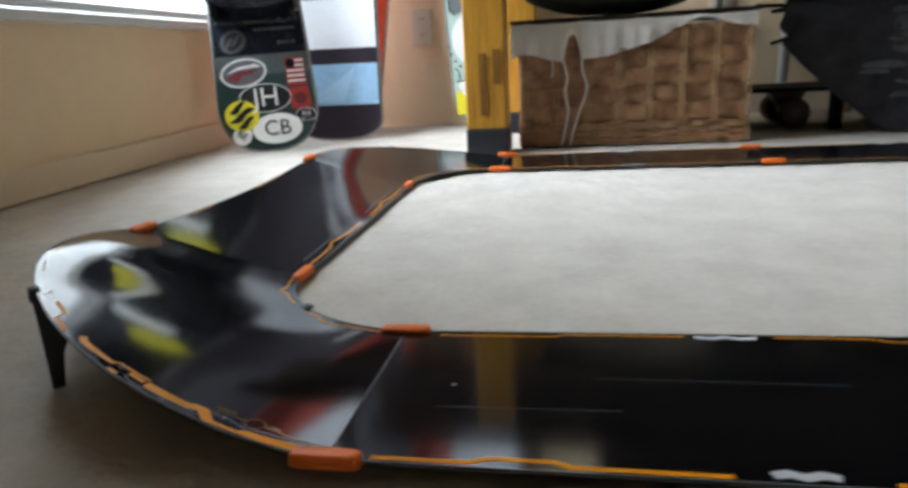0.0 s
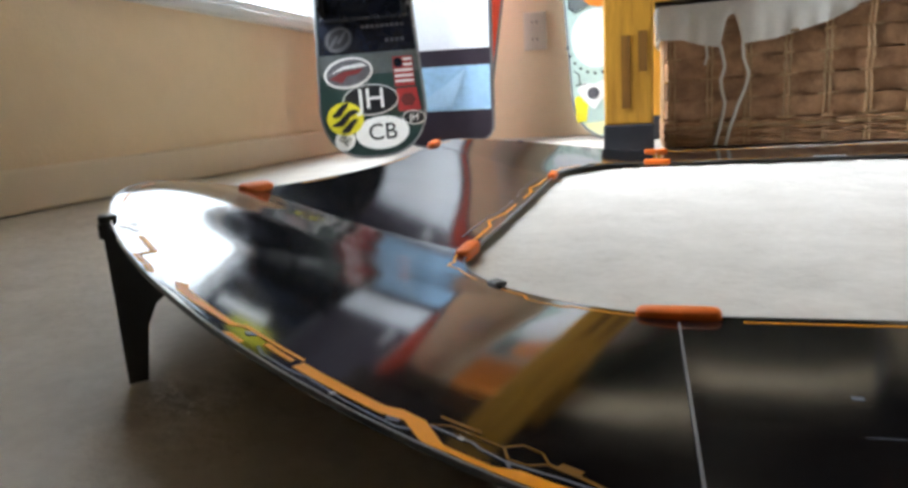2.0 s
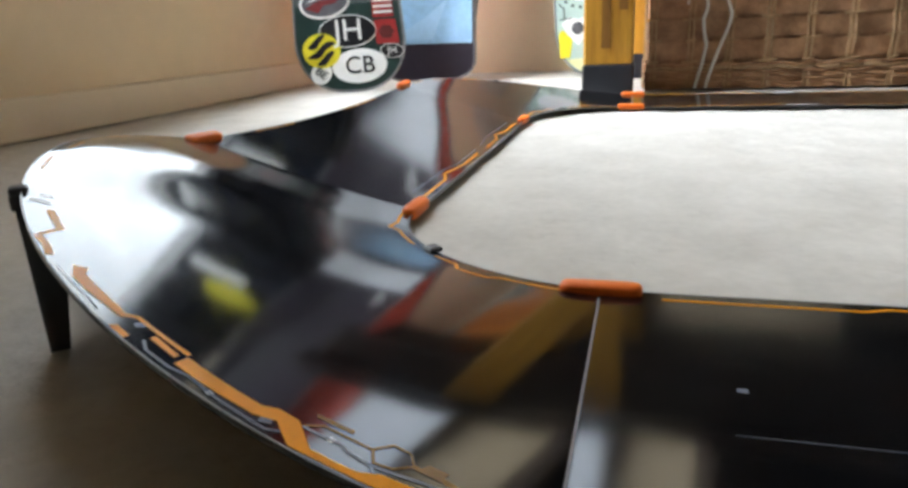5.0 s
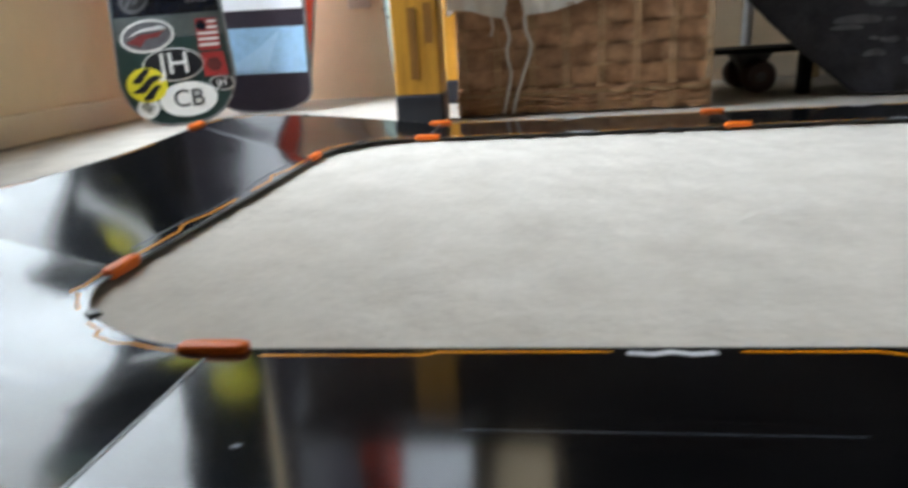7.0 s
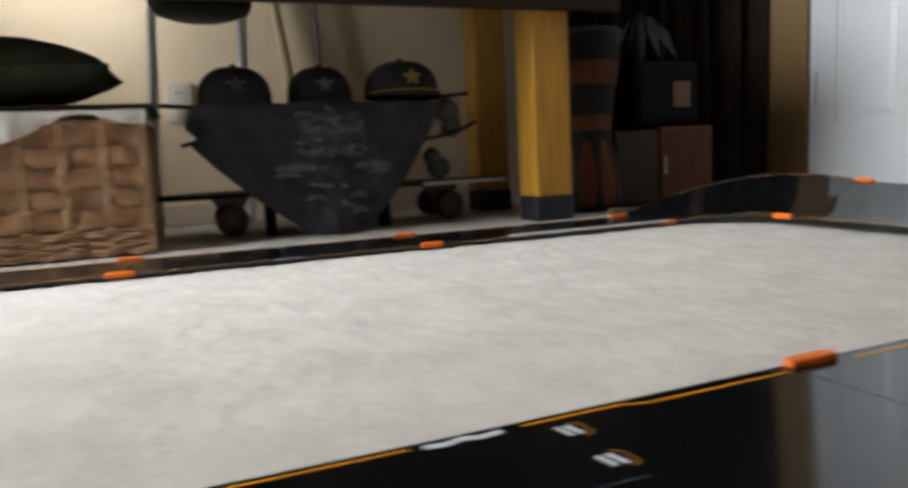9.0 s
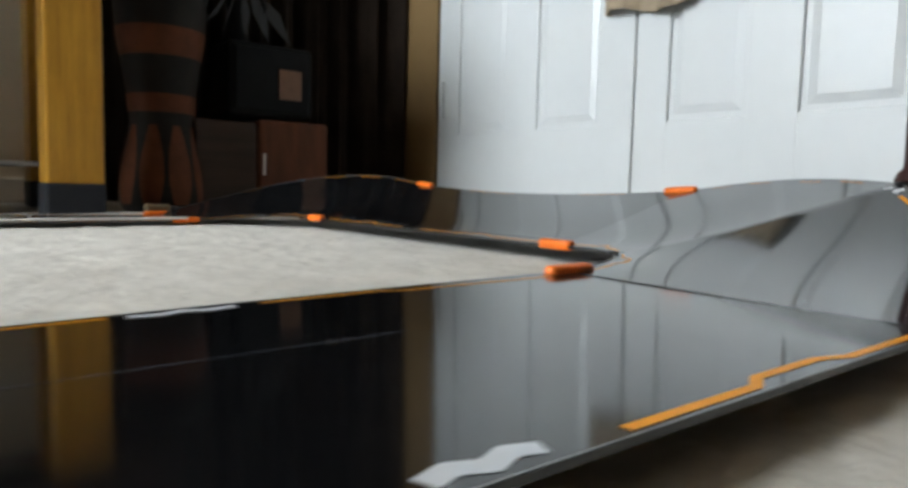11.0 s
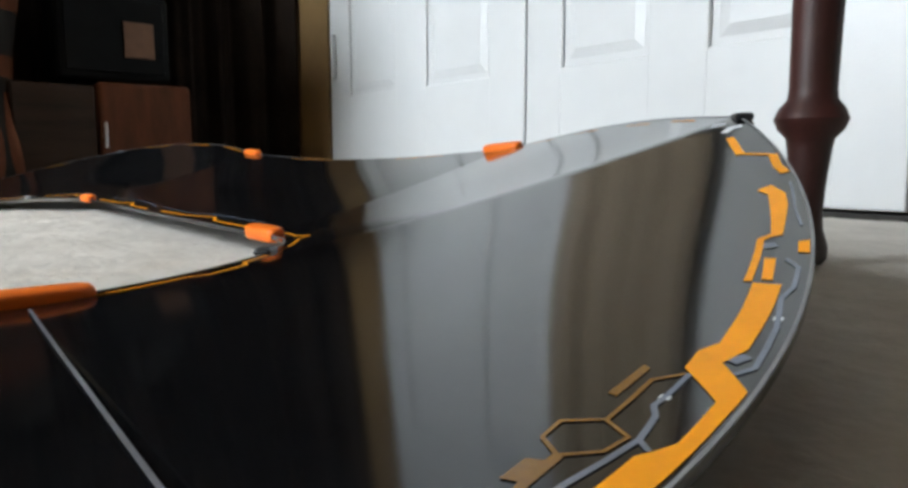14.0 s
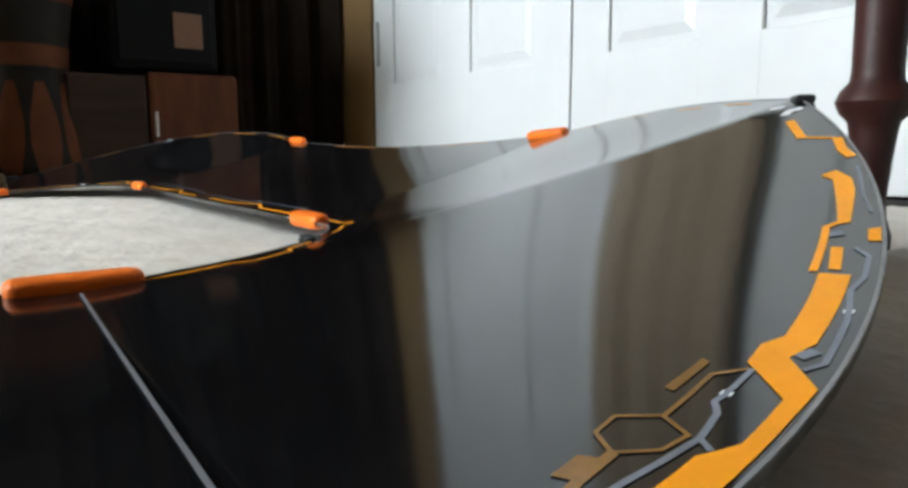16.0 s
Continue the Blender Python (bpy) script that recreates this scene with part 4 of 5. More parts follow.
def basket():
    e = thing("wicker_basket", ((BX0 + BX1) / 2, (BY0 + BY1) / 2, 0), "rectangular woven brown wicker basket on the carpet", "basket")
    t = 0.010
    bm = box(BX0 + t, BX1 - t, BY0 + t, BY0 + 2 * t, 0.004, BZ - 0.01)
    box(BX0 + t, BX1 - t, BY1 - 2 * t, BY1 - t, 0.004, BZ - 0.01, bm=bm)
    box(BX0 + t, BX0 + 2 * t, BY0 + 2 * t, BY1 - 2 * t, 0.004, BZ - 0.01, bm=bm)
    box(BX1 - 2 * t, BX1 - t, BY0 + 2 * t, BY1 - 2 * t, 0.004, BZ - 0.01, bm=bm)
    box(BX0 + t, BX1 - t, BY0 + t, BY1 - t, 0.001, 0.008, bm=bm)
    part("core", bm, WICKER, e, "dense woven core")
    stakes_x = [BX0 + 0.012 + k * 0.0677 for k in range(8)]
    stakes_y = [BY0 + 0.04 + k * 0.066 for k in range(5)]
    zs = [0.052 + 0.0385 * k for k in range(6)]
    for r, z0 in enumerate(zs[:-1]):
        fn = lambda s, u: Vector((BX0 + 0.004 + s * (BX1 - BX0 - 0.008), BY0 + 0.003 + 0.0045 * math.sin(math.pi * ((s * (BX1 - BX0) - 0.008) / 0.0677 + r)), z0 + 0.003 + 0.033 * u))
        fn2 = lambda s, u: Vector((BX1 - 0.003 - 0.0045 * math.sin(math.pi * (s * 5 + r)), BY0 + 0.004 + s * (BY1 - BY0 - 0.008), z0 + 0.003 + 0.033 * u))
        fn3 = lambda s, u: Vector((BX0 + 0.003 + 0.0045 * math.sin(math.pi * (s * 5 + r)), BY0 + 0.004 + s * (BY1 - BY0 - 0.008), z0 + 0.003 + 0.033 * u))
        for g, n in ((fn, 56), (fn2, 30), (fn3, 30)):
            b = bmesh.new()
            vs = [[b.verts.new(g(i / n, j / 3)) for j in range(4)] for i in range(n + 1)]
            for i in range(n):
                for j in range(3):
                    b.faces.new((vs[i][j], vs[i + 1][j], vs[i + 1][j + 1], vs[i][j + 1]))
            ex = bmesh.ops.extrude_face_region(b, geom=list(b.faces))
            bmesh.ops.translate(b, vec=(0, 0.002, 0) if g is fn else (-0.002, 0, 0) if g is fn2 else (0.002, 0, 0), verts=[v for v in ex["geom"] if isinstance(v, bmesh.types.BMVert)])
            part("splint", b, WICKER, e, smooth=True)
    for k, x in enumerate(stakes_x):
        for r, z in enumerate(zs):
            half = 0.016 if (k + r) % 2 else 0.009
            part("peg", rod([(max(x - half, BX0 + 0.002), BY0 - 0.0045, z - 0.001), (x, BY0 - 0.0062, z), (min(x + half, BX1 - 0.002), BY0 - 0.0045, z + 0.0008)], 0.0024, 6), REED, e, smooth=True)
        for d in (-0.004, 0.004):
            pts = [(x + d + 0.001 * math.sin(z * 300), BY0 + 0.001 + 0.004 * math.cos(math.pi * (z - 0.052) / 0.0385) - 0.003, z) for z in np.linspace(0.004, BZ, 26)]
            part("stake", rod(pts, 0.0023, 6), REED, e, smooth=True)
    for y in stakes_y:
        for x, sg in ((BX0, -1), (BX1, 1)):
            pts = [(x + sg * 0.003, y, z) for z in np.linspace(0.004, BZ, 12)]
            part("stake", rod(pts, 0.003, 6), REED, e, smooth=True)
    for z in (0.005, 0.0118, 0.0186, 0.0254, 0.0322, 0.039, 0.0458, BZ - 0.004, BZ - 0.011):
        ph = 0 if int(z * 1000) % 2 else math.pi
        pts = [(BX0 + s * (BX1 - BX0), BY0 - 0.002 + 0.0045 * math.sin(math.pi * s * 14 + ph), z + 0.0012 * math.sin(s * 60 + z * 900)) for s in np.linspace(0, 1, 85)]
        part("twined_reed", rod(pts, 0.0033, 6), REED if int(z * 10000) % 3 == 0 else WICKER, e, smooth=True)
        for x in (BX0, BX1):
            pts = [(x + 0.0035 * math.sin(s * 40 + ph), BY0 + s * (BY1 - BY0), z) for s in np.linspace(0, 1, 40)]
            part("twined_reed", rod(pts, 0.0042, 6), WICKER, e, smooth=True)


def liner():
    e = thing("basket_liner", (0.2, BY0, 0.2), "white cotton liner draped over the basket rim with hanging ties", "cloth")

    def low(x):
        """The hem's height along the front."""
        pts = [(BX0 - 0.012, 0.207), (0.05, 0.204), (0.085, 0.192), (0.116, 0.186), (0.120, 0.205), (0.126, 0.232), (0.132, 0.243), (0.139, 0.244), (0.145, 0.234), (0.152, 0.206), (0.155, 0.190), (0.21, 0.194), (0.30, 0.218), (0.38, 0.255), (0.40, 0.262), (0.43, 0.258), (0.47, 0.246), (BX1 + 0.01, 0.238)]
        return float(np.interp(x, [p[0] for p in pts], [p[1] for p in pts]))

    def fn(s, u):
        x = BX0 - 0.012 + s * (BX1 - BX0 + 0.022)
        z = BZ + 0.014 + (low(x) - BZ - 0.014) * u
        y = BY0 - 0.010 - 0.004 * math.sin(x * 70) * u - 0.005 * math.sin(math.pi * u) - 0.003 * math.sin(x * 170 + 1) * u
        return Vector((x, y, z))
    b = bmesh.new()
    n, k = 120, 10
    vs = [[b.verts.new(fn(i / n, j / k)) for j in range(k + 1)] for i in range(n + 1)]
    for i in range(n):
        for j in range(k):
            b.faces.new((vs[i][j], vs[i + 1][j], vs[i + 1][j + 1], vs[i][j + 1]))
    ex = bmesh.ops.extrude_face_region(b, geom=list(b.faces))
    bmesh.ops.translate(b, vec=(0, 0.002, 0), verts=[v for v in ex["geom"] if isinstance(v, bmesh.types.BMVert)])
    part("front_drape", b, LINEN, e, smooth=True)
    top = sheet(lambda s, u: Vector((BX0 - 0.012 + s * (BX1 - BX0 + 0.022), BY0 - 0.011 + u * 0.30, BZ + 0.016 + 0.004 * math.sin(s * 26) * math.sin(u * 9))), 30, 12, 0.003)
    part("top_fold", top, LINEN, e, smooth=True)
    side = sheet(lambda s, u: Vector((BX0 - 0.014 - 0.006 * math.sin(s * 12), BY0 - 0.01 + s * 0.25, BZ + 0.014 - u * (0.055 + 0.012 * math.sin(s * 9)))), 16, 5, 0.0015)
    part("side_drape", side, LINEN, e, smooth=True)
    for xs in (((0.116, 0.19), (0.126, 0.150), (0.119, 0.128), (0.121, 0.108), (0.127, 0.082), (0.120, 0.045), (0.110, 0.004)), ((0.155, 0.19), (0.158, 0.162), (0.168, 0.135), (0.163, 0.112), (0.149, 0.075), (0.136, 0.036), (0.129, 0.004))):
        xz = np.array(xs)
        zz = np.linspace(xz[0, 1], xz[-1, 1], 22)
        xx = np.interp(zz[::-1], xz[::-1, 1], xz[::-1, 0])[::-1]
        part("tie", rod([(float(x), BY0 - 0.014 - 0.004 * math.sin(float(z) * 40), float(z)) for x, z in zip(xx, zz)], 0.0032, 6), LINEN, e, "white cotton tie", smooth=True)
    part("tie", rod([(0.092, BY0 - 0.012, 0.19), (0.094, BY0 - 0.013, 0.17), (0.090, BY0 - 0.012, 0.155)], 0.0024, 6), LINEN, e, "white cotton tie", smooth=True)


def cushion():
    tagged(part("tray_board", box(0.0, 0.528, BY0 - 0.005, BY0 + 0.30, BZ + 0.0205, BZ + 0.0265, 0.002), WALNUT), "thin dark brown board lying on the basket", "board")
    e = thing("cushion", (0.24, 1.2, BZ + 0.03), "dark olive pointed scatter cushion on the basket", "cushion")

    def fn(s, u):
        a, v = 2 * s - 1, 2 * u - 1
        th = 0.066 * (1 - abs(a) ** 2.3) ** 0.62 * (1 - abs(v) ** 3) ** 0.5
        x = 0.236 + a * 0.228 * (1 - 0.06 * (1 - abs(v)))
        return x, 1.215 + v * 0.135 * (1 - 0.05 * (1 - abs(a))), th
    b = bmesh.new()
    n, k = 28, 18
    for sg in (1, -1):
        vs = []
        for i in range(n + 1):
            row = []
            for j in range(k + 1):
                x, y, th = fn(i / n, j / k)
                row.append(b.verts.new((x, y, BZ + 0.098 + sg * th + 0.003 * noise.noise(Vector((x * 18, y * 18, sg))) * (th > 0.01))))
            vs.append(row)
        for i in range(n):
            for j in range(k):
                b.faces.new((vs[i][j], vs[i + 1][j], vs[i + 1][j + 1], vs[i][j + 1]))
    bmesh.ops.remove_doubles(b, verts=b.verts, dist=0.0008)
    part("cover", b, OLIVE, e, smooth=True)
    loop = [(fn(k / 40, 0)[0], fn(k / 40, 0)[1], BZ + 0.098) for k in range(41)]
    part("piping", rod(loop, 0.003, 6), OLIVE, e, "dark olive corded seam", smooth=True)


# ---- rack with caps and draped cloth ----
def rack():
    e = thing("low_rack", (0.87, 1.25, 0), "low dark rack with thin rods that carries caps", "rack")
    part("shelf", box(0.60, 1.13, 1.165, 1.30, 0.268, 0.276, 0.002), DARK, e)
    for x in (0.74, 1.0):
        part("upright", box(x - 0.012, x + 0.012, 1.22, 1.25, 0.0, 0.268, 0.003), DARK, e)
    for pts in ([(0.535, 1.17, 0.282), (0.60, 1.17, 0.278), (0.87, 1.18, 0.272), (1.12, 1.17, 0.288), (1.20, 1.17, 0.297)], [(1.05, 1.18, 0.19), (1.12, 1.17, 0.20), (1.18, 1.17, 0.215), (1.215, 1.165, 0.232)], [(0.57, 1.17, 0.20), (0.62, 1.17, 0.215), (0.72, 1.18, 0.22)]):
        part("rod", rod(pts, 0.0042, 8), DARK, e, "thin dark rod", smooth=True)
    for x, z, r in ((1.155, 0.262, 0.030), (1.165, 0.225, 0.026), (1.13, 0.13, 0.028), (1.115, 0.155, 0.022)):
        part("knob", lathe([(0.004, z - r), (r * 0.8, z - r * 0.6), (r, z), (r * 0.8, z + r * 0.6), (0.004, z + r)], x, 1.20, 14), material("dull_green_brown", (0.035, 0.035, 0.024), 0.6, vary=0.4, scale=60) if x < 1.14 else PEWTER, e, "dull dark round knob", smooth=True)


def draped_cloth():
    e = thing("draped_cloth", (0.865, 1.14, 0), "charcoal cloth hanging to a blunt point with a faded emblem", "cloth")

    def edges(z):
        l = np.interp(z, [0.004, 0.03, 0.09, 0.15, 0.20, 0.215, 0.235, 0.278], [0.805, 0.775, 0.700, 0.635, 0.588, 0.600, 0.580, 0.598])
        r = np.interp(z, [0.004, 0.03, 0.09, 0.15, 0.20, 0.278], [0.930, 0.965, 1.020, 1.060, 1.092, 1.128])
        return float(l), float(r)

    def fn(s, u):
        z = 0.004 + 0.276 * u
        l, r = edges(z)
        x = l + (r - l) * s
        y = 1.152 - 0.022 * math.sin(math.pi * s) ** 0.5 - 0.007 * noise.noise(Vector((x * 13, 0, z * 9))) - 0.006 * noise.noise(Vector((x * 34, 3, z * 30))) - 0.003 * noise.noise(Vector((x * 70 + z * 40, 7, z * 55)))
        return Vector((x, y, z))
    b = bmesh.new()
    n, k = 60, 34
    vs = [[b.verts.new(fn(i / n, j / k)) for j in range(k + 1)] for i in range(n + 1)]
    for i in range(n):
        for j in range(k):
            b.faces.new((vs[i][j], vs[i + 1][j], vs[i + 1][j + 1], vs[i][j + 1]))
    ex = bmesh.ops.extrude_face_region(b, geom=list(b.faces))
    bmesh.ops.translate(b, vec=(0, 0.006, 0), verts=[v for v in ex["geom"] if isinstance(v, bmesh.types.BMVert)])
    part("cloth", b, CHAR, e, smooth=True)

    b = bmesh.new()
    vs = []
    for i in range(15):
        row = []
        for j in range(11):
            a, c = -1 + i / 7, -1 + j / 5
            k = (1 - 0.10 * c * c, 1 - 0.10 * a * a)
            x, z = 0.872 + 0.072 * a * k[0], 0.214 + 0.050 * c * k[1]
            l, r = edges(z)
            row.append(b.verts.new(fn((x - l) / (r - l), (z - 0.004) / 0.276) - Vector((0, 0.0014, 0))))
        vs.append(row)
    for i in range(14):
        for j in range(10):
            b.faces.new((vs[i][j], vs[i + 1][j], vs[i + 1][j + 1], vs[i][j + 1]))
    part("emblem_ground", b, SMOKE, e, "washed-out grey printed patch", smooth=True)

    def swirl(pts, w):
        out = bmesh.new()
        prev = None
        n = len(pts)
        for i, (x, z) in enumerate(pts):
            u = (z - 0.004) / 0.276
            l, r = edges(z)
            p = fn((x - l) / (r - l), u) - Vector((0, 0.0025, 0))
            a = Vector(pts[min(i + 1, n - 1)]) - Vector(pts[max(i - 1, 0)])
            side = Vector((-a.y, 0, a.x)).normalized() * w * (0.35 + 0.65 * math.sin(math.pi * (i + 0.5) / n)) / 2
            now = out.verts.new(p + side), out.verts.new(p - side)
            if prev:
                out.faces.new((prev[0], prev[1], now[1], now[0]))
            prev = now
        return out
    def arc(cx, cz, rx, rz, a0, a1, n=14):
        return [(cx + rx * math.cos(radians(a0 + (a1 - a0) * k / n)), cz + rz * math.sin(radians(a0 + (a1 - a0) * k / n))) for k in range(n + 1)]
    for sg in (-1, 1):
        for cx, cz, rx, rz, a0, a1, w in ((0.035, 0.238, 0.030, 0.012, 200, 380, 0.011), (0.030, 0.212, 0.034, 0.010, 20, 160, 0.012), (0.050, 0.190, 0.030, 0.014, 190, 320, 0.012), (0.085, 0.140, 0.045, 0.006, 30, 165, 0.017), (0.10, 0.128, 0.030, 0.004, 20, 160, 0.010), (0.045, 0.075, 0.020, 0.008, 10, 170, 0.013)):
            pts = [(0.873 + sg * x, z) for x, z in arc(cx, cz, rx, rz, a0, a1)]
            part("emblem_smear", swirl(pts, w), ASH, e, "faded grey printed smear")
    rnd = random.Random(4)
    for k in range(54):
        z = rnd.uniform(0.168, 0.262) if k < 40 else rnd.uniform(0.04, 0.15)
        x = 0.872 + rnd.uniform(-0.068, 0.068) * (1 if k < 40 else 0.9)
        a = rnd.choice((20, 200)) + rnd.uniform(-25, 25)
        part("emblem_fleck", swirl(arc(x, z, rnd.uniform(0.010, 0.024), rnd.uniform(0.003, 0.009), a, a + rnd.uniform(80, 150), 8), rnd.uniform(0.004, 0.010)), ASH if k % 3 else CHAR, e, "faded grey printed fleck")


def cap(x, y, z, w, lined):
    e = thing("cap", (x, y, z), "black peaked cap with a yellow brim line" if lined else "black peaked cap with a small star badge", "cap", "caps on the rack")
    n, k = 28, 10
    b = bmesh.new()
    rings = []
    for j in range(k + 1):
        v = j / k
        r = w / 2 * (1 - v ** 2.6) ** 0.5
        rings.append([b.verts.new((x + r * math.cos(2 * math.pi * i / n), y + 1.1 * r * math.sin(2 * math.pi * i / n), z + 0.006 + 0.082 * (v ** 0.85))) for i in range(n)] if j < k else [b.verts.new((x, y, z + 0.088))])
    for j in range(k - 1):
        for i in range(n):
            b.faces.new((rings[j][i], rings[j][(i + 1) % n], rings[j + 1][(i + 1) % n], rings[j + 1][i]))
    for i in range(n):
        b.faces.new((rings[k - 1][i], rings[k - 1][(i + 1) % n], rings[k][0]))
    b.faces.new(rings[0])
    part("crown", b, CAP, e, smooth=True)
    part("button", lathe([(0.001, z + 0.086), (0.007, z + 0.088), (0.006, z + 0.0915), (0.001, z + 0.0925)], x, y, 10), CAP, e, smooth=True)
    brim = sheet(lambda s, u: Vector((x + w * 0.5 * math.cos(math.pi * (1 + s)) * (1 + 0.04 * u), y - w * 0.5 * 1.1 * math.sin(math.pi * s) * (0.94 + 0.38 * u), z + 0.009 - 0.006 * u * math.sin(math.pi * s) + 0.005 * math.sin(math.pi * s))), 20, 5, 0.003)
    br = part("brim", brim, CAP, e, smooth=True)
    if lined:
        pts = [(x + w * 0.515 * math.cos(math.pi * (1 + s)), y - w * 0.5 * 1.1 * math.sin(math.pi * s) * 1.10 - 0.002, z + 0.0135 + 0.001 * math.sin(math.pi * s)) for s in np.linspace(0.08, 0.92, 20)]
        part("brim_line", rod(pts, 0.0022, 6), GOLD, br, "thin yellow brim line", smooth=True)
    star = []
    for i in range(10):
        r = 0.021 if i % 2 == 0 else 0.0085
        star.append((r * math.cos(math.pi / 2 + i * math.pi / 5), r * math.sin(math.pi / 2 + i * math.pi / 5)))
    m = Matrix.Translation((x, y - 1.1 * w * 0.505, z + 0.043)) @ Euler((radians(-20), 0, 0)).to_matrix().to_4x4()
    part("star_badge", prism(star, 0.006, m), GOLD if lined else ASH, e, "gold star badge" if lined else "grey star badge")


def longboard():
    e = thing("longboard", (0.93, 1.36, 0), "dark longboard with a pale edge standing on its wheels", "skateboard")
    out = []
    for k in range(40):
        t = 2 * math.pi * k / 40
        c, s = math.cos(t), math.sin(t)
        out.append((0.915 + 0.44 * math.copysign(abs(c) ** 0.45, c), 1.355 + 0.105 * math.copysign(abs(s) ** 0.7, s)))
    b = bmesh.new()
    lo = [b.verts.new((x, y, 0.086)) for x, y in out]
    hi = [b.verts.new((x, y, 0.096)) for x, y in out]
    b.faces.new(lo), b.faces.new(hi)
    for i in range(40):
        b.faces.new((lo[i], lo[(i + 1) % 40], hi[(i + 1) % 40], hi[i]))
    part("deck", b, DARK, e)
    part("deck_edge", rod([(x, y, 0.091) for x, y in out[:20]], 0.0052, 6), DARK, e)
    front = [(x, y, 0.091) for x, y in out if y < 1.36 and x > 0.98]
    part("deck_edge", rod(sorted(front), 0.0055, 6), CORD, e, "pale worn deck edge", smooth=True)
    for x in (0.66, 1.18):
        tr = part("truck", rod([(x, 1.275, 0.036), (x, 1.435, 0.036)], 0.009, 8), PEWTER, e, smooth=True)
        part("hanger", prism([(x - 0.045, 0.086), (x + 0.045, 0.086), (x + 0.018, 0.045), (x + 0.012, 0.03), (x - 0.012, 0.03), (x - 0.018, 0.045)], 0.05, Matrix.Translation((0, 1.325, 0))), PEWTER, tr, "dark metal truck hanger")
        for y in (1.262, 1.408):
            b = lathe([(0.012, -0.024), (0.029, -0.024), (0.035, -0.017), (0.036, 0.0), (0.035, 0.017), (0.029, 0.024), (0.012, 0.024)], 0, 0, 24)
            bmesh.ops.transform(b, matrix=Matrix.Translation((x, y + 0.02, 0.036)) @ Matrix.Rotation(radians(90), 4, "X"), verts=b.verts)
            wh = part("wheel", b, RUBBER, tr, "worn red-brown wheel", smooth=True)
            b = lathe([(0.004, -0.026), (0.011, -0.026), (0.011, 0.026), (0.004, 0.026)], 0, 0, 14)
            bmesh.ops.transform(b, matrix=Matrix.Translation((x, y + 0.02, 0.036)) @ Matrix.Rotation(radians(90), 4, "X"), verts=b.verts)
            part("bearing", b, PEWTER, wh)


def stool():
    e = thing("stool", (0.635, 1.47, 0), "stool with a round dark seat on grey tube legs", "stool")
    part("seat", lathe([(0.02, 0.506), (0.075, 0.510), (0.108, 0.522), (0.118, 0.54), (0.116, 0.56), (0.10, 0.572), (0.02, 0.576)], 0.638, 1.45, 32), DARK, e, "round padded dark seat", smooth=True)
    part("leg", rod([(0.497, 1.45, 0.0), (0.505, 1.45, 0.2), (0.528, 1.45, 0.53)], 0.0105, 10), STEEL, e, "grey steel tube leg", smooth=True)
    part("leg", rod([(0.722, 1.62, 0.0), (0.726, 1.60, 0.3), (0.735, 1.55, 0.53)], 0.0135, 10), STEEL, e, "pale steel tube leg", smooth=True)


def outlet(x, z, plugged):
    e = thing("wall_outlet", (x, NORTH, z), "ivory wall outlet with a plug in it" if plugged else "plain ivory plastic wall outlet", "outlet", "outlets in the wall")
    y = NORTH
    pl = part("cover_plate", box(x - 0.033, x + 0.033, y - 0.007, y - 0.0005, z - 0.053, z + 0.053, 0.003), OUTLET, e)
    for d in (0.024, -0.024):
        s = part("socket", prism(ellipse(x, z + d, 0.017, 0.015), 0.003, Matrix.Translation((0, y - 0.009, 0))), OUTLET, pl)
        bm = box(x - 0.008, x - 0.006, y - 0.0098, y - 0.0085, z + d - 0.004, z + d + 0.006)
        box(x + 0.005, x + 0.007, y - 0.0098, y - 0.0085, z + d - 0.004, z + d + 0.006, bm=bm)
        part("slot", bm, DARK, s)
    if plugged:
        part("plug", box(x - 0.017, x + 0.017, y - 0.034, y - 0.009, z - 0.042, z - 0.012, 0.005), OUTLET, e)


def hutch():
    """The dark shelf unit on the desk, which shows in the gloss of the track."""
    e = thing("desk_hutch", (0.84, 1.35, 0.6105), "dark brown wooden shelf unit standing on the desk", "shelf")
    for x in (0.20, 1.46):
        part("side_panel", box(x, x + 0.022, 1.20, 1.50, 0.6105, 1.45, 0.002), WALNUT, e)
    for z in (0.6115, 0.90, 1.16, 1.428):
        part("shelf", box(0.223, 1.459, 1.205, 1.485, z, z + 0.02, 0.002), WALNUT, e)
    part("back_panel", box(0.223, 1.459, 1.486, 1.496, 0.612, 1.448), WALNUT, e)


desk()
hutch()
boards()
basket()
liner()
cushion()
rack()
draped_cloth()
for a in ((0.685, 1.205, 0.276, 0.150, False), (0.865, 1.215, 0.277, 0.142, False), (1.052, 1.21, 0.288, 0.168, True)):
    cap(*a)
longboard()
stool()
tagged(part("bamboo_cane", rod([(0.90, 1.60, 0.0), (0.86, 1.665, 0.40), (0.81, 1.69, 0.80)], [0.012, 0.011, 0.009], 10), material("dull_bamboo", (0.26, 0.17, 0.075), 0.5, vary=0.25, scale=30, stretch=(4, 4, 0.8)), smooth=True), "dull brown bamboo cane leaning against the wall", "cane")
tagged(part("thin_pole", rod([(0.965, 1.64, 0.0), (0.95, 1.675, 0.45), (0.94, 1.69, 0.80)], 0.006, 8), PEWTER, smooth=True), "thin grey pole leaning against the wall", "pole")
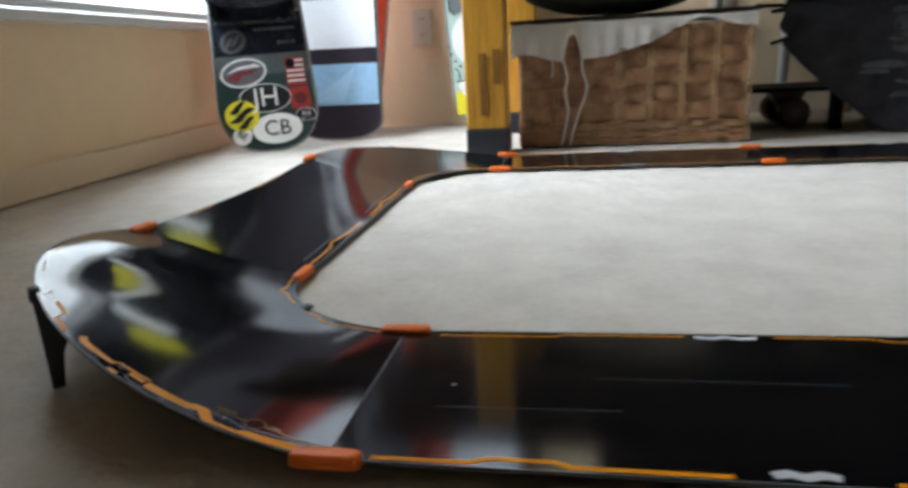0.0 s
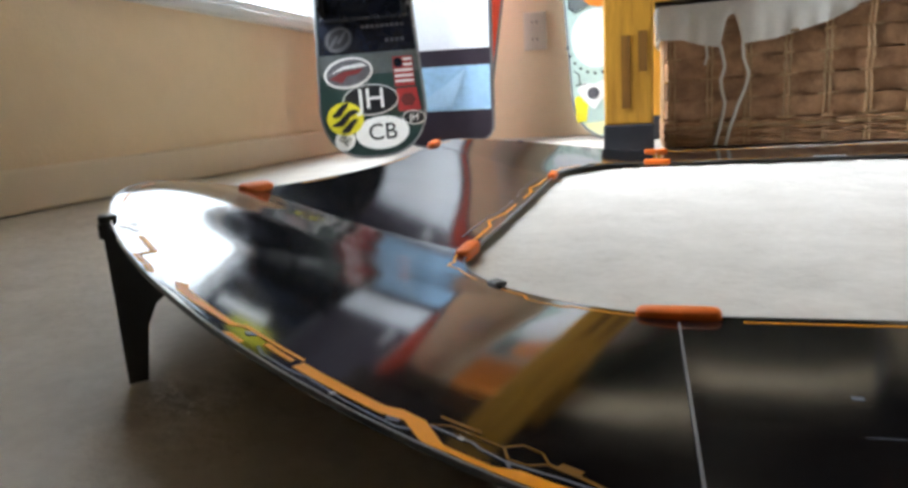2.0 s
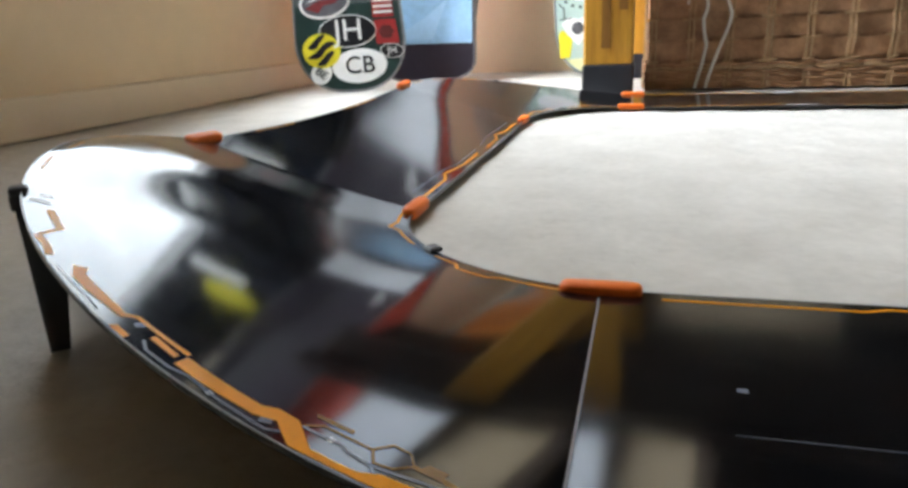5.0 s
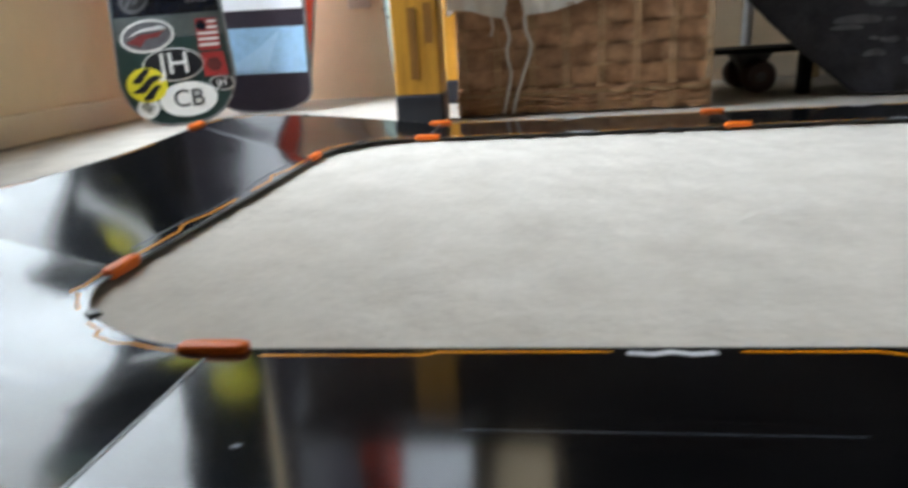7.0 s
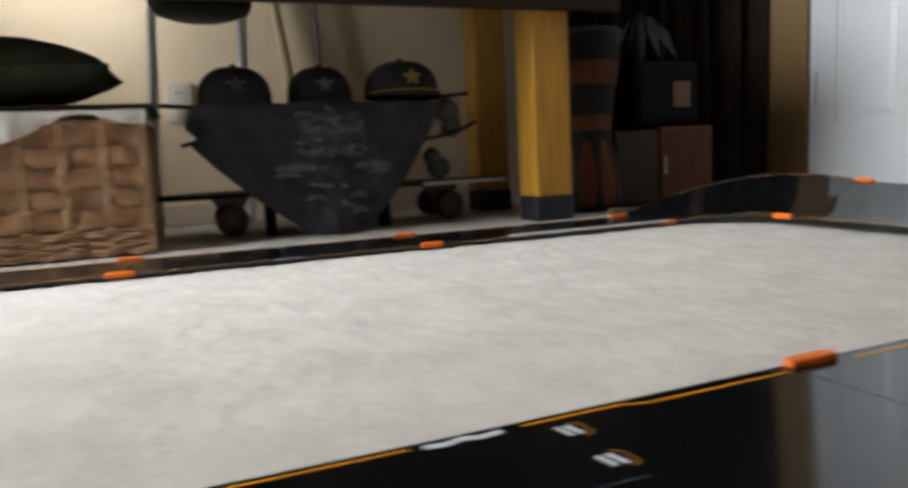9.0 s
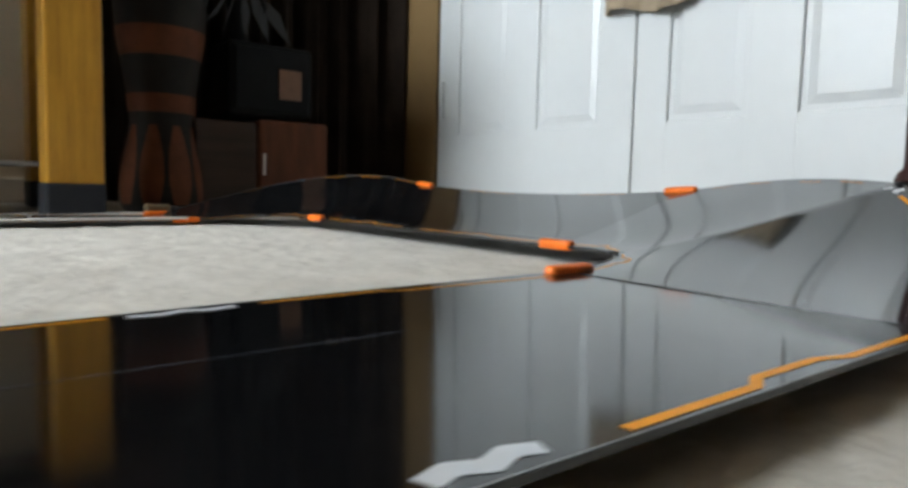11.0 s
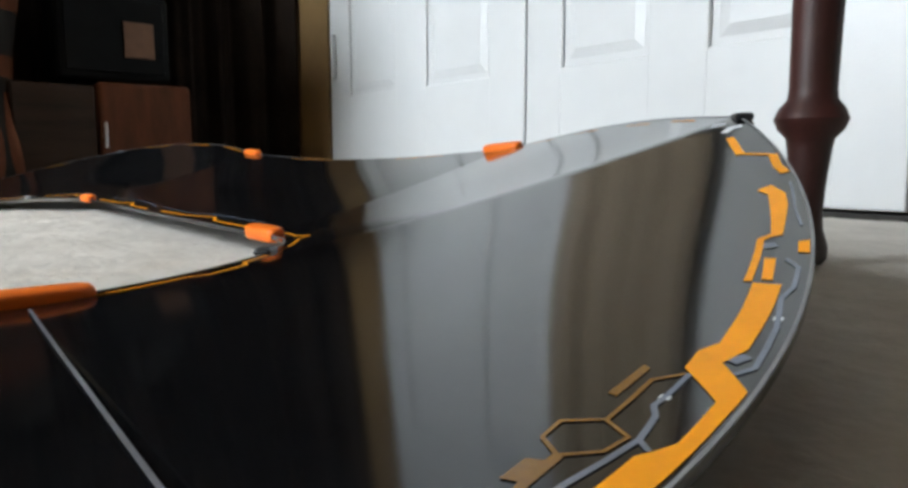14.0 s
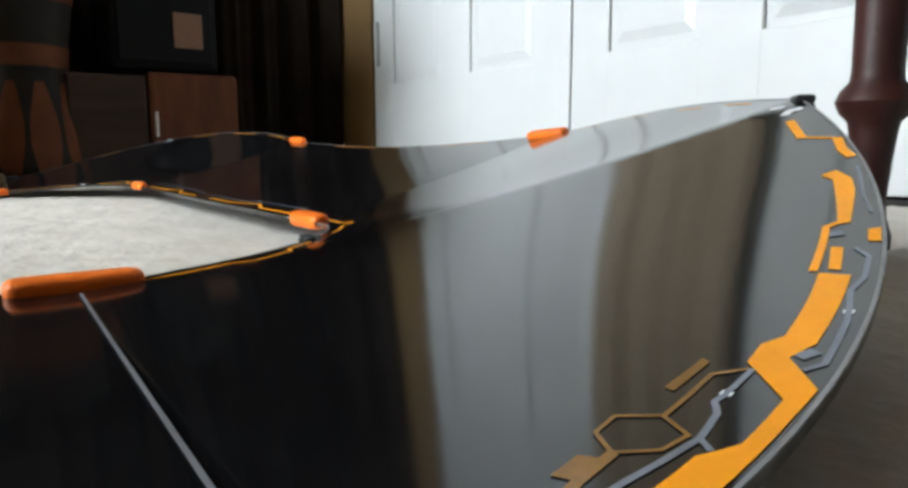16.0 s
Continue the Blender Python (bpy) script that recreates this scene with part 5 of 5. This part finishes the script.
outlet(-0.326, 0.304, False)
outlet(0.566, 0.337, True)


# ---- cabinet, drum and curtain in the far corner ----
def cabinet():
    e = thing("cabinet", (1.76, 1.3, 0), "low dark red-brown wooden cabinet with a metal handle", "cabinet")
    part("carcass", box(1.575, 1.712, 1.155, 1.30, 0.0, 0.196, 0.004), WALNUT, e, "dark brown cabinet body")
    part("carcass", box(1.716, 1.884, 1.158, 1.30, 0.0, 0.203, 0.010, seg=3), CABWOOD, e)
    d = part("door", box(1.712, 1.882, 1.140, 1.157, 0.012, 0.203, 0.009, seg=3), CABWOOD, e, "red-brown cabinet door")
    part("handle", rod([(1.722, 1.132, 0.082), (1.722, 1.130, 0.128)], 0.0028, 8), STEEL, d, "slim steel handle", smooth=True)
    d = part("door", box(1.578, 1.708, 1.140, 1.154, 0.012, 0.192, 0.003), WALNUT, e, "dark brown cabinet door")


def radio():
    e = thing("speaker_box", (1.755, 1.25, 0.207), "black box with a brown paper label standing on the cabinet", "speaker")
    part("housing", box(1.655, 1.855, 1.165, 1.29, 0.2075, 0.372, 0.012, seg=3), DARK, e)
    part("bezel", box(1.668, 1.842, 1.160, 1.166, 0.222, 0.36, 0.003), DARK, e)
    part("label_plate", box(1.768, 1.822, 1.1565, 1.160, 0.252, 0.318, 0.001), PRINT, e, "brown paper label")
    v = thing("vase", (1.70, 1.24, 0.372), "dark vase with pale leaves standing on the black box", "vase")
    part("body", lathe([(0.025, 0.372), (0.03, 0.38), (0.018, 0.44), (0.026, 0.50)], 1.70, 1.24, 18), DARK, v, smooth=True)
    for k in range(5):
        a = -0.5 + 0.27 * k
        part("leaf", prism([(1.70 + 0.05 * a, 0.49), (1.70 + 0.13 * a + 0.012, 0.43 + 0.03 * k % 0.05), (1.70 + 0.2 * a, 0.38), (1.70 + 0.10 * a - 0.006, 0.44)], 0.002, Matrix.Translation((0, 1.2, 0))), LEAF, v)


def drum():
    e = thing("drum", (1.525, 1.19, 0), "tall terracotta and black painted drum", "drum")
    cx, cy = 1.525, 1.19
    prof = [(0.072, 0.0), (0.080, 0.012), (0.083, 0.04), (0.078, 0.09), (0.068, 0.14), (0.062, 0.175), (0.063, 0.20), (0.066, 0.24), (0.075, 0.30), (0.084, 0.36), (0.088, 0.41), (0.086, 0.435)]
    body = part("shell", lathe(prof, cx, cy, 36), SOOT, e, smooth=True)
    rr = lambda z: float(np.interp(z, [p[1] for p in prof], [p[0] for p in prof]))
    def ring(z0, z1, mat, label):
        zs = np.linspace(z0, z1, 6)
        part("painted_band", lathe([(rr(float(z)) + 0.0012, float(z)) for z in zs], cx, cy, 36), mat, body, label, smooth=True)
    ring(0.20, 0.236, CLAY, "terracotta band")
    ring(0.31, 0.365, CLAY, "terracotta band")
    part("rim", lathe([(0.088, 0.430), (0.091, 0.434), (0.091, 0.441), (0.086, 0.444), (0.02, 0.445)], cx, cy, 36), LEAF, e, "greyish drum head rim", smooth=True)
    for k in range(9):
        a0 = 2 * math.pi * k / 9
        b = bmesh.new()
        rows = []
        for j in range(9):
            z = 0.016 + 0.158 * j / 8
            half = 0.30 * (0.25 + 0.75 * abs(math.sin(math.pi * (0.15 + 0.8 * j / 8))))
            r = rr(z) + 0.0014
            rows.append([b.verts.new((cx + r * math.cos(a0 + half * t), cy + r * math.sin(a0 + half * t), z)) for t in (-1, -0.5, 0, 0.5, 1)])
        for p, q in zip(rows, rows[1:]):
            for i in range(4):
                b.faces.new((p[i], p[i + 1], q[i + 1], q[i]))
        part("painted_leaf", b, CLAY, body, "terracotta leaf pattern", smooth=True)


def curtain():
    b = bmesh.new()
    n = 140
    f = [[b.verts.new((1.43 + 0.745 * k / n, 1.345 - 0.075 * ease(max(0.0, (k / n - 0.78) / 0.22)) + 0.022 * math.sin(k / n * 62) + 0.008 * math.sin(k / n * 151) + d, z)) for z in (0.015, 0.6, 1.2, 2.2)] for d in (0, 0.004) for k in range(n + 1)]
    fr, bk = f[: n + 1], f[n + 1 :]
    for k in range(n):
        for j in range(3):
            b.faces.new((fr[k][j], fr[k + 1][j], fr[k + 1][j + 1], fr[k][j + 1]))
            b.faces.new((bk[k][j], bk[k][j + 1], bk[k + 1][j + 1], bk[k + 1][j]))
    tagged(part("curtain", b, CURTAIN, smooth=True), "dark brown floor-length curtain in folds", "curtain")


def turned_table():
    cx, cy = 1.82, -0.0765
    e = thing("side_table", (cx + 0.14, cy - 0.2, 0), "dark mahogany side table with turned legs", "table")
    prof = [(0.0125, 0.0), (0.0150, 0.003), (0.0150, 0.010), (0.0115, 0.020), (0.0105, 0.030), (0.0120, 0.05), (0.0138, 0.066), (0.0150, 0.072), (0.0205, 0.077), (0.0232, 0.083), (0.0205, 0.089), (0.0155, 0.094), (0.0148, 0.100), (0.0155, 0.14), (0.0165, 0.22), (0.0165, 0.40), (0.02, 0.42), (0.02, 0.50)]
    for x, y in ((cx, cy), (cx + 0.29, cy - 0.02), (cx + 0.29, cy - 0.92), (cx + 0.02, cy - 0.92)):
        part("leg", lathe([(0.85 * r, z) for r, z in prof], x, y, 28), MAHOG, e, "turned mahogany leg", smooth=True)
    # unseen apron and top, made long and low to shade the carpet
    part("apron", box(cx - 0.02, cx + 0.31, cy - 0.94, cy + 0.02, 0.44, 0.50, 0.003), MAHOG, e)
    part("tabletop", box(cx - 0.04, cx + 0.33, cy - 0.96, cy + 0.04, 0.50, 0.52, 0.006), MAHOG, e)


def towel():
    e = thing("towel", (EAST - 0.02, 0.45, 0.4), "beige towel hanging on the closet door", "towel")

    def fn(s, u):
        y = 0.300 + 0.275 * s
        return Vector((EAST - 0.022 - 0.010 * math.sin(s * 17) - 0.004 * math.sin(s * 43), y, 0.392 + 0.008 * math.sin(s * 9) + 0.006 * s + u * 0.95))
    b = bmesh.new()
    n, k = 40, 20
    for d in (0, 0.006):
        vs = [[b.verts.new(fn(i / n, j / k) + Vector((d, 0, 0))) for j in range(k + 1)] for i in range(n + 1)]
        for i in range(n):
            for j in range(k):
                b.faces.new((vs[i][j], vs[i + 1][j], vs[i + 1][j + 1], vs[i][j + 1]))
    part("cloth", b, BEIGE, e, smooth=True)
    part("hook", rod([(EAST - 0.001, 0.45, 1.36), (EAST - 0.03, 0.45, 1.35), (EAST - 0.03, 0.45, 1.37)], 0.004, 8), STEEL, e, "small steel hook", smooth=True)


def cords():
    pts = [(0.95, 0.94, 0.004), (1.10, 0.945, 0.004), (1.22, 0.95, 0.004), (1.32, 0.945, 0.005), (1.42, 0.935, 0.008), (1.50, 0.945, 0.012), (1.58, 0.98, 0.006), (1.66, 1.05, 0.004)]
    tagged(part("cord", rod(pts, 0.0028, 6), CORD, smooth=True), "thin white cord lying behind the track", "cable")
    e = thing("cord_connector", (1.44, 0.935, 0.0), "small brass and black cord connector on the carpet", "connector")
    part("body", box(1.425, 1.465, 0.925, 0.947, 0.003, 0.024, 0.004), BRASS, e)
    part("collar", box(1.466, 1.482, 0.928, 0.944, 0.004, 0.020, 0.003), LEG, e)
    pts = [straight(2 * L, 1)(s, -0.02) + Vector((0, 0, 0.004)) for s in np.linspace(0.3, 1, 14)]
    tagged(part("cord", rod(pts, 0.0022, 6), CORD, smooth=True), "thin white cord along the inner track edge", "cable")


cabinet()
radio()
drum()
curtain()
turned_table()
towel()
cords()
